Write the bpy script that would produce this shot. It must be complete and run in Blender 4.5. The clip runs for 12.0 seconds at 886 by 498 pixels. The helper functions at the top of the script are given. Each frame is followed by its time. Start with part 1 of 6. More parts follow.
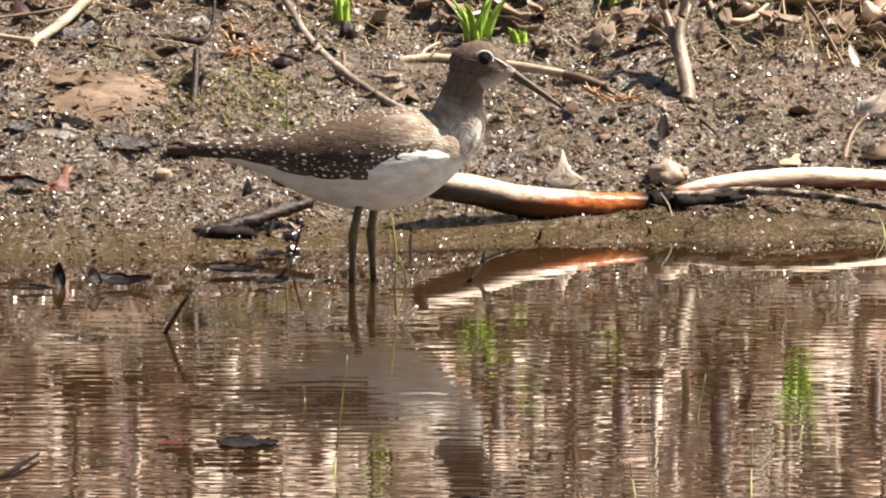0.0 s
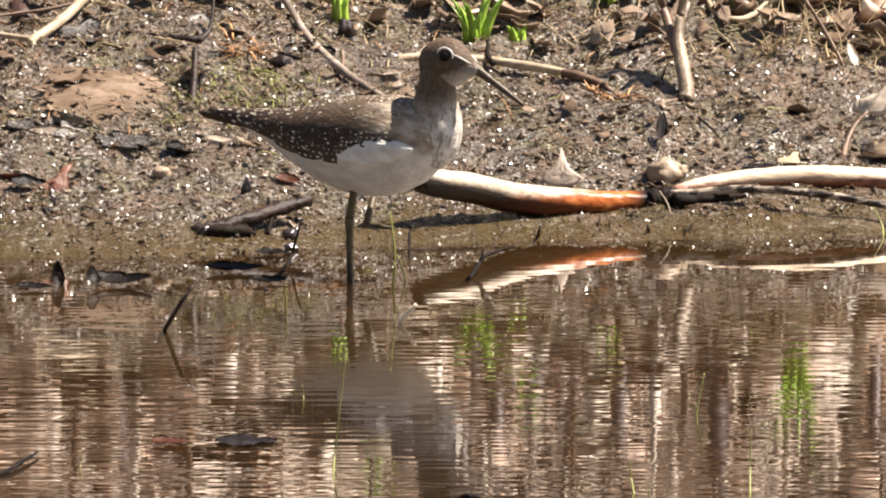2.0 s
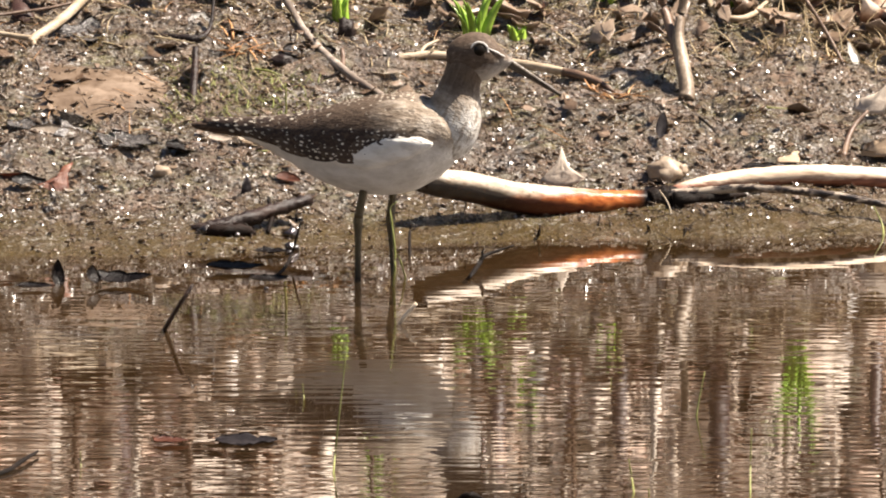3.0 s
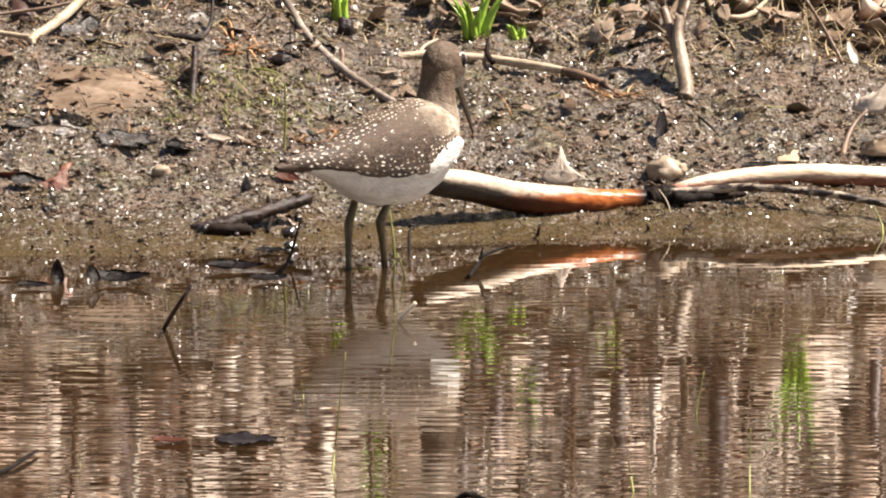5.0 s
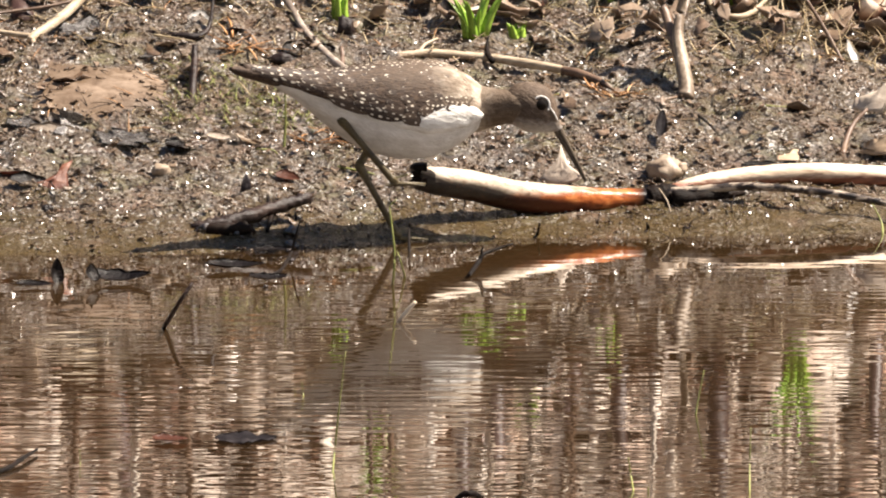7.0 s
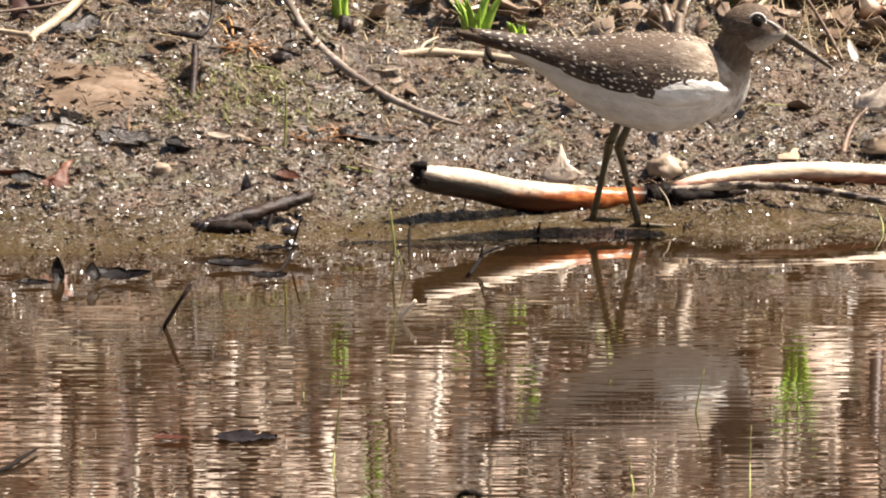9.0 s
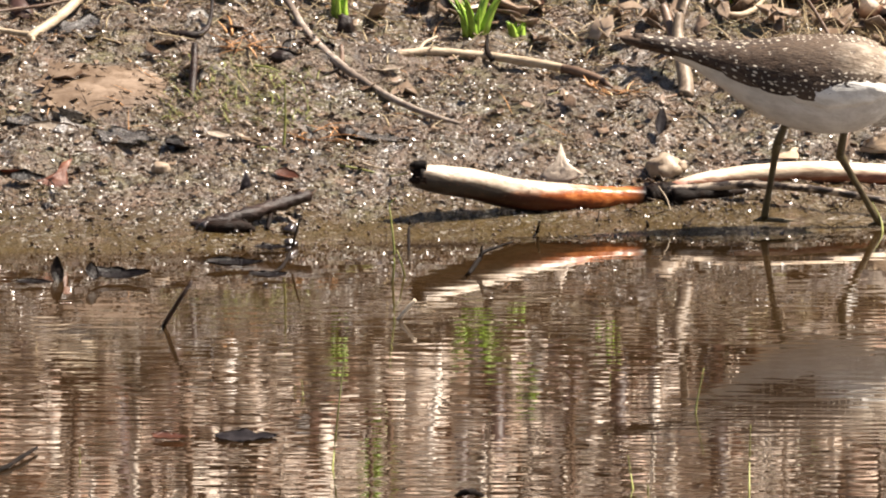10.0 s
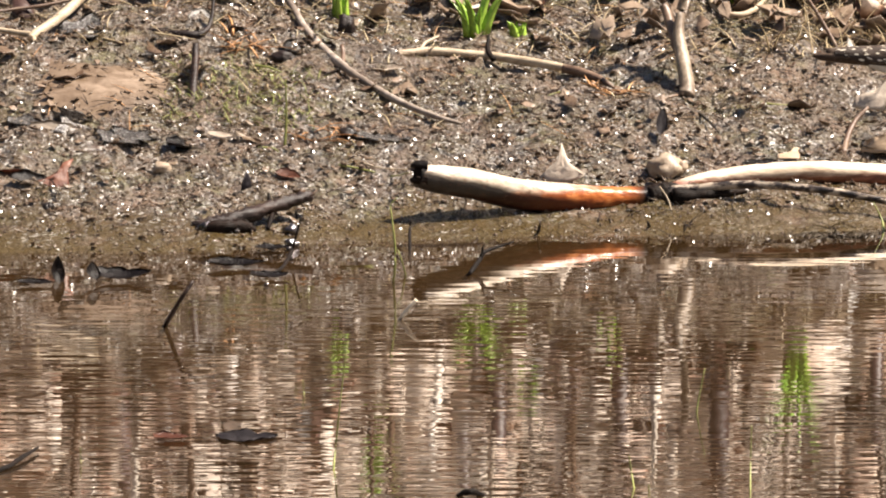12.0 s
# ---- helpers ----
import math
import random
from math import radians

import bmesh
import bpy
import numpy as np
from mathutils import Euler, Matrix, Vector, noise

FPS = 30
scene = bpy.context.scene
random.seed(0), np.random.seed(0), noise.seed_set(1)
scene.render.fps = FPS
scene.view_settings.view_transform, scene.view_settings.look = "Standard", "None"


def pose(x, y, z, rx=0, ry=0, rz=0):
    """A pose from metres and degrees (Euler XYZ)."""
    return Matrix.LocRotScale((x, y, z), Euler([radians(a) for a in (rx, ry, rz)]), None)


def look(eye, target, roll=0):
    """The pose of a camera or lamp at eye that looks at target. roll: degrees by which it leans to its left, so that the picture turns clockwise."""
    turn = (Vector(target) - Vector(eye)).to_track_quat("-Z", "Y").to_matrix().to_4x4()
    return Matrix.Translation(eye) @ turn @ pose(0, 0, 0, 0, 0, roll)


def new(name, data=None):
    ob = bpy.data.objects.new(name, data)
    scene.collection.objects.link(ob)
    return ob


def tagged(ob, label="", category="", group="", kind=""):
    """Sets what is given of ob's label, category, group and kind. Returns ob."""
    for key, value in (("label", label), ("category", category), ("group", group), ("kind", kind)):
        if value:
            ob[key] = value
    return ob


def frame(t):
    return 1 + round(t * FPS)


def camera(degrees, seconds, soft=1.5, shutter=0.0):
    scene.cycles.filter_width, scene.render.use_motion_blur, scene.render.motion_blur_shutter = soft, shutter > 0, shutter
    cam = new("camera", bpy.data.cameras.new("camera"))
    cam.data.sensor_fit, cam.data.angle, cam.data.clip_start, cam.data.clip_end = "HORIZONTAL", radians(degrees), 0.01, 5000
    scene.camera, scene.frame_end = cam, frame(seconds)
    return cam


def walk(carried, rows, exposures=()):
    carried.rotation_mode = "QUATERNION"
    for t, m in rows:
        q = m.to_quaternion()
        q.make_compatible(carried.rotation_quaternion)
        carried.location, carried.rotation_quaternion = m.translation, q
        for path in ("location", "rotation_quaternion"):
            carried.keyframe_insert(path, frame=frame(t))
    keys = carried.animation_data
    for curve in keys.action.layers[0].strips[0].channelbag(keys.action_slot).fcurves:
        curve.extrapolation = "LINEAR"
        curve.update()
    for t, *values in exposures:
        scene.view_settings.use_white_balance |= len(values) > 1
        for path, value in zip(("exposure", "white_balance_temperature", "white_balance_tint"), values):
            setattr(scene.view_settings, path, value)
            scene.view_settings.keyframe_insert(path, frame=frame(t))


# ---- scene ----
# camera: long lens on the far bank, held by hand
EYE = (0.0000, -14.9178, 1.5679)
cam = camera(1.729, 12.0, soft=2.0)
walk(cam, [
    (0.0, look(EYE, (-0.00081, 0.03099, 0))),
    (0.5, look(EYE, (-0.00072, 0.02711, 0))),
    (1.0, look(EYE, (-0.00040, 0.02379, 0))),
    (1.5, look(EYE, (-0.00023, 0.02268, 0))),
    (2.0, look(EYE, (-0.00017, 0.02212, 0))),
    (2.5, look(EYE, (-0.00032, 0.02074, 0))),
    (3.0, look(EYE, (-0.00029, 0.01852, 0))),
    (4.0, look(EYE, (-0.00012, 0.01631, 0))),
    (5.0, look(EYE, (0.00000, 0.01437, 0))),
    (5.5, look(EYE, (-0.00017, 0.01354, 0))),
    (6.0, look(EYE, (0.00000, 0.01161, 0))),
    (6.5, look(EYE, (0.00003, 0.01022, 0))),
    (7.0, look(EYE, (0.00003, 0.00967, 0))),
    (8.0, look(EYE, (-0.00006, 0.00691, 0))),
    (9.0, look(EYE, (-0.00012, 0.00414, 0))),
    (9.5, look(EYE, (-0.00006, 0.00249, 0))),
    (10.0, look(EYE, (0.00017, 0.00055, 0))),
    (10.5, look(EYE, (0.00006, 0.00028, 0))),
    (11.0, look(EYE, (0.00000, 0.00000, 0))),
    (11.5, look(EYE, (-0.00006, -0.00110, 0))),
    (12.0, look(EYE, (-0.00035, 0.00055, 0))),
], exposures=[(0.0, 1.52), (12.0, 1.52)])

# ---- light: high sun from the right, slightly behind the bank ----
SUN_DIR = Vector((0.50, 0.10, 0.86)).normalized()
world = bpy.data.worlds.new("sky")
scene.world = world
world.use_nodes = True
wn, wl = world.node_tree.nodes, world.node_tree.links
wn.clear()
sky = wn.new("ShaderNodeTexSky")
sky.sky_type, sky.sun_disc = "NISHITA", False
sky.sun_elevation = math.asin(SUN_DIR.z)
sky.sun_rotation = math.atan2(SUN_DIR.x, SUN_DIR.y)
bg = wn.new("ShaderNodeBackground")
bg.inputs["Strength"].default_value = 0.038
wo = wn.new("ShaderNodeOutputWorld")
wl.new(sky.outputs[0], bg.inputs[0])
wl.new(bg.outputs[0], wo.inputs[0])
sun_data = bpy.data.lights.new("sun", "SUN")
sun_data.energy, sun_data.angle, sun_data.color = 5.0, radians(0.53), (1.0, 0.893, 0.778)
sun = new("sun", sun_data)
sun.matrix_world = look(SUN_DIR * 10, (0, 0, 0))


# ---- materials ----
class Nodes:
    """A small builder for node materials in object space."""

    def __init__(self, name):
        self.mat = bpy.data.materials.new(name)
        self.mat.use_nodes = True
        self.n, self.l = self.mat.node_tree.nodes, self.mat.node_tree.links
        self.bsdf = self.n["Principled BSDF"]
        self.out = self.n["Material Output"]
        self.coord = self.n.new("ShaderNodeTexCoord").outputs["Object"]


    def link(self, a, b):
        self.l.new(a, b)

    def mapped(self, stretch=(1, 1, 1), turn=(0, 0, 0)):
        m = self.n.new("ShaderNodeMapping")
        m.inputs["Scale"].default_value = stretch
        m.inputs["Rotation"].default_value = [radians(a) for a in turn]
        self.link(self.coord, m.inputs["Vector"])
        return m.outputs[0]

    def noise(self, scale, detail=4, rough=0.55, vector=None):
        t = self.n.new("ShaderNodeTexNoise")
        t.inputs["Scale"].default_value, t.inputs["Detail"].default_value, t.inputs["Roughness"].default_value = scale, detail, rough
        self.link(vector or self.coord, t.inputs["Vector"])
        return t.outputs["Fac"]

    def voronoi(self, scale, vector=None, feature="F1", rand=1.0):
        t = self.n.new("ShaderNodeTexVoronoi")
        t.feature = feature
        t.inputs["Scale"].default_value, t.inputs["Randomness"].default_value = scale, rand
        self.link(vector or self.coord, t.inputs["Vector"])
        return t

    def ramp(self, fac, stops):
        r = self.n.new("ShaderNodeValToRGB")
        while len(r.color_ramp.elements) < len(stops):
            r.color_ramp.elements.new(0.5)
        for e, (at, c) in zip(r.color_ramp.elements, stops):
            e.position = at
            e.color = (*c, 1) if len(c) == 3 else c
        self.link(fac, r.inputs[0])
        return r.outputs[0]

    def grey(self, fac, lo, hi, a=0.0, b=1.0):
        m = self.n.new("ShaderNodeMapRange")
        for key, v in (("From Min", lo), ("From Max", hi), ("To Min", a), ("To Max", b)):
            m.inputs[key].default_value = v
        self.link(fac, m.inputs["Value"])
        return m.outputs[0]

    def mix(self, fac, a, b, mode="MIX"):
        m = self.n.new("ShaderNodeMix")
        m.data_type, m.blend_type = "RGBA", mode
        if isinstance(fac, (int, float)):
            m.inputs[0].default_value = fac
        else:
            self.link(fac, m.inputs[0])
        for v, slot in ((a, m.inputs[6]), (b, m.inputs[7])):
            if isinstance(v, tuple):
                slot.default_value = (*v, 1)
            else:
                self.link(v, slot)
        return m.outputs[2]

    def calc(self, op, a, b=None):
        m = self.n.new("ShaderNodeMath")
        m.operation = op
        for v, slot in ((a, m.inputs[0]), (b, m.inputs[1])):
            if v is None:
                continue
            if isinstance(v, (int, float)):
                slot.default_value = v
            else:
                self.link(v, slot)
        return m.outputs[0]

    def axes(self):
        s = self.n.new("ShaderNodeSeparateXYZ")
        self.link(self.coord, s.inputs[0])
        return s.outputs

    def random(self):
        return self.n.new("ShaderNodeObjectInfo").outputs["Random"]

    def island(self):
        return self.n.new("ShaderNodeNewGeometry").outputs["Random Per Island"]

    def finish(self, color, rough=0.6, bump=None, depth=0.0005, spec=0.5, strength=0.6):
        for v, key in ((color, "Base Color"), (rough, "Roughness")):
            if isinstance(v, tuple):
                self.bsdf.inputs[key].default_value = (*v, 1)
            elif isinstance(v, (int, float)):
                self.bsdf.inputs[key].default_value = v
            else:
                self.link(v, self.bsdf.inputs[key])
        self.bsdf.inputs["Specular IOR Level"].default_value = spec
        if bump is not None:
            b = self.n.new("ShaderNodeBump")
            b.inputs["Strength"].default_value, b.inputs["Distance"].default_value = strength, depth
            self.link(bump, b.inputs["Height"])
            self.link(b.outputs[0], self.bsdf.inputs["Normal"])
        return self.mat


def grained(name, dark, mid, light, scale=120, stretch=(1, 1, 1), rough=(0.45, 0.75), depth=0.0006, spec=0.4, islands=False):
    """Three tones over two scales of noise, with a fine relief."""
    k = Nodes(name)
    v = k.mapped(stretch)
    big, fine = k.noise(scale * 0.25, 3, 0.6, v), k.noise(scale * 2.2, 5, 0.65, v)
    c = k.ramp(k.calc("ADD", k.calc("MULTIPLY", big, 0.6), k.calc("MULTIPLY", fine, 0.4)), [(0.30, dark), (0.5, mid), (0.70, light)])
    if islands:
        c = k.mix(k.grey(k.island(), 0, 1, 0.0, 0.75), c, k.ramp(k.island(), [(0.0, dark), (0.35, light), (0.6, mid), (1.0, light)]))
    return k.finish(c, k.grey(fine, 0.3, 0.7, *rough), fine, depth, spec)


def mud_material():
    k = Nodes("wet mud")
    broad, mid, fine = k.noise(9, 3), k.noise(60, 4, 0.6), k.noise(640, 4, 0.7)
    speck = k.voronoi(420)
    base = k.ramp(broad, [(0.32, (0.062, 0.034, 0.017)), (0.50, (0.118, 0.070, 0.036)), (0.68, (0.200, 0.132, 0.080))])
    hue = k.noise(31, 2, 0.5)
    base = k.mix(k.calc("MULTIPLY", k.grey(hue, 0.50, 0.60), 0.9), base, (0.115, 0.098, 0.030))
    base = k.mix(k.calc("MULTIPLY", k.grey(hue, 0.44, 0.34), 0.55), base, (0.175, 0.098, 0.055))
    base = k.mix(k.calc("MULTIPLY", k.grey(k.noise(44, 2, 0.5), 0.58, 0.70), 0.7), base, (0.25, 0.22, 0.19))
    base = k.mix(k.grey(mid, 0.42, 0.62), base, (0.085, 0.058, 0.029))
    base = k.mix(k.calc("MULTIPLY", k.grey(fine, 0.52, 0.70), 0.45), base, (0.31, 0.245, 0.18))
    base = k.mix(k.calc("MULTIPLY", k.grey(fine, 0.46, 0.33), 0.5), base, (0.040, 0.026, 0.016))
    blot = k.noise(150, 3, 0.6)
    base = k.mix(k.calc("MULTIPLY", k.grey(blot, 0.47, 0.36), 0.8), base, (0.030, 0.020, 0.011))
    base = k.mix(k.calc("MULTIPLY", k.grey(blot, 0.56, 0.68), 0.6), base, (0.26, 0.205, 0.145))
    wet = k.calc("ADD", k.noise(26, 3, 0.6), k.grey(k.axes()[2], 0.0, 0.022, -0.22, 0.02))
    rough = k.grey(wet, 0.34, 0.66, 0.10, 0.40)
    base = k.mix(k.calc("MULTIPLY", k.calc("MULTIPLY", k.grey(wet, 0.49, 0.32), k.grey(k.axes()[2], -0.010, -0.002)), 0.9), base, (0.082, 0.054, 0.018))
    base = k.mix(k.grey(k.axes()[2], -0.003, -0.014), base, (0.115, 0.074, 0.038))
    # bed colour darkened with depth, for the light lost in the water
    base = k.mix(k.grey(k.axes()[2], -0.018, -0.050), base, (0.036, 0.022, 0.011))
    height = k.calc("ADD", k.calc("MULTIPLY", fine, 0.7), k.calc("ADD", k.calc("MULTIPLY", speck.outputs["Distance"], 0.6), k.calc("MULTIPLY", mid, 1.6)))
    made = k.finish(base, rough, height, 0.0033, 0.6, 1.0)
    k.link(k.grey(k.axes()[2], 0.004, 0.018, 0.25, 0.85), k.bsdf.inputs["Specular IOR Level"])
    # a film of water lies over the mud and follows its coarser relief
    film = k.n.new("ShaderNodeBump")
    film.inputs["Distance"].default_value = 0.0076
    k.link(k.grey(k.axes()[2], 0.0, 0.024, 0.85, 1.0), film.inputs["Strength"])
    k.link(k.calc("ADD", k.calc("MULTIPLY", k.noise(310, 1, 0.4), 0.5), k.noise(150, 1, 0.4)), film.inputs["Height"])
    k.link(film.outputs[0], k.bsdf.inputs["Coat Normal"])
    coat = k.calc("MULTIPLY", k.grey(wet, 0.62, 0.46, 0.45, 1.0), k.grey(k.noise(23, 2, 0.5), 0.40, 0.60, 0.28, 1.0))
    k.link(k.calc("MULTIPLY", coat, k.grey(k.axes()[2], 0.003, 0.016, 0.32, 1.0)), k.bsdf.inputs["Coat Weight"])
    k.bsdf.inputs["Coat Roughness"].default_value = 0.35
    return made


def water_material():
    k = Nodes("pond water")
    k.n.remove(k.bsdf)
    long_v, short_v = k.mapped((0.34, 1.0, 1.0), (0, 0, 2)), k.mapped((0.6, 1.0, 1.0), (0, 0, -4))
    ripple = k.calc("ADD", k.calc("MULTIPLY", k.noise(74, 0, 0.4, long_v), 1.0), k.calc("MULTIPLY", k.noise(150, 0, 0.4, short_v), 0.18))
    calm = k.grey(k.noise(5.0, 2, 0.5, k.mapped((0.5, 1.6, 1.0))), 0.36, 0.64, 0.35, 1.0)
    out = k.grey(k.axes()[1], -0.04, -0.34, 0.17, 1.0)
    b = k.n.new("ShaderNodeBump")
    b.inputs["Distance"].default_value = 0.00020
    k.link(k.calc("MULTIPLY", calm, out), b.inputs["Strength"])
    k.link(ripple, b.inputs["Height"])
    fres = k.n.new("ShaderNodeFresnel")
    fres.inputs["IOR"].default_value = 1.5
    gloss = k.n.new("ShaderNodeBsdfGlossy")
    gloss.inputs["Roughness"].default_value = 0.0
    gloss.inputs["Color"].default_value = (1, 1, 1, 1)
    clear = k.n.new("ShaderNodeBsdfTransparent")
    clear.inputs["Color"].default_value = (0.86, 0.76, 0.60, 1)
    # fine silt hangs in the water
    silt = k.n.new("ShaderNodeBsdfDiffuse")
    silt.inputs["Color"].default_value = (0.038, 0.022, 0.010, 1)
    cloudy = k.n.new("ShaderNodeMixShader")
    cloudy.inputs[0].default_value = 0.40
    k.link(clear.outputs[0], cloudy.inputs[1])
    k.link(silt.outputs[0], cloudy.inputs[2])
    mixer = k.n.new("ShaderNodeMixShader")
    k.link(b.outputs[0], gloss.inputs["Normal"])
    k.link(fres.outputs[0], mixer.inputs[0])
    k.link(cloudy.outputs[0], mixer.inputs[1])
    k.link(gloss.outputs[0], mixer.inputs[2])
    k.link(mixer.outputs[0], k.out.inputs["Surface"])
    return k.mat


def litter_material():
    """Dead leaves: each its own tone, with drifts of pale and of dark rotten ones."""
    k = Nodes("leaf litter")
    drift, fine = k.noise(26, 2, 0.5), k.noise(300, 4, 0.6)
    tone = k.calc("ADD", k.calc("MULTIPLY", k.grey(drift, 0.36, 0.64), 0.75), k.calc("MULTIPLY", k.island(), 0.35))
    c = k.ramp(tone, [(0.25, (0.014, 0.006, 0.004)), (0.39, (0.16, 0.068, 0.037)), (0.50, (0.44, 0.29, 0.20)), (0.68, (0.66, 0.55, 0.45))])
    c = k.mix(k.calc("MULTIPLY", k.grey(fine, 0.5, 0.3), 0.5), c, (0.05, 0.025, 0.015))
    return k.finish(c, k.grey(fine, 0.3, 0.7, 0.4, 0.7), fine, 0.0006, 0.4)


def log_material():
    """Peeled branch: bleached wood towards the broken end, red-brown inner bark beyond, wet underside with its shade
    painted in.
    """
    k = Nodes("peeled log")
    x = k.axes()[0]
    v = k.mapped((0.12, 1, 1))
    streak, fine, patch = k.noise(260, 4, 0.6, v), k.noise(700, 4, 0.6, v), k.noise(55, 3, 0.6, k.mapped((0.5, 1, 1)))
    along = k.calc("ADD", x, k.calc("MULTIPLY", k.calc("SUBTRACT", patch, 0.5), 0.09))
    wood = k.ramp(streak, [(0.3, (0.36, 0.28, 0.20)), (0.55, (0.55, 0.46, 0.36)), (0.75, (0.68, 0.60, 0.49))])
    bark = k.ramp(streak, [(0.3, (0.15, 0.032, 0.009)), (0.52, (0.36, 0.100, 0.024)), (0.75, (0.56, 0.23, 0.075))])
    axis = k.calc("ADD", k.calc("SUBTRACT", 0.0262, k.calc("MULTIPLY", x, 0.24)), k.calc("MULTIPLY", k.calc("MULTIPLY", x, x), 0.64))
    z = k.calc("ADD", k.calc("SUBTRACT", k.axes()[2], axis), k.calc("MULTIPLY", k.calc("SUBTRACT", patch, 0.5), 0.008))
    # the bark has come off the upper side farthest
    c = k.mix(k.grey(k.calc("SUBTRACT", along, k.calc("MULTIPLY", z, 4.2)), 0.030, 0.046), wood, bark)
    # shade of the underside put into the colour, blacker at the broken end
    under_shade = k.mix(k.grey(x, 0.030, 0.060), (0.010, 0.006, 0.0045), (0.080, 0.020, 0.008))
    c = k.mix(k.calc("MULTIPLY", k.grey(k.calc("ADD", z, k.calc("MULTIPLY", k.grey(x, 0.0, 0.08), 0.0050)), 0.0056, 0.0026), 0.94), c, under_shade)
    c = k.mix(k.calc("MULTIPLY", k.grey(fine, 0.44, 0.34), 0.6), c, (0.10, 0.05, 0.03))
    c = k.mix(k.grey(x, 0.094, 0.104), c, (0.012, 0.007, 0.005))
    return k.finish(c, k.grey(k.calc("ADD", k.calc("MULTIPLY", x, -3.0), fine), 0.1, 0.7, 0.22, 0.6), k.calc("ADD", streak, k.calc("MULTIPLY", fine, 0.5)), 0.0005, 0.2)


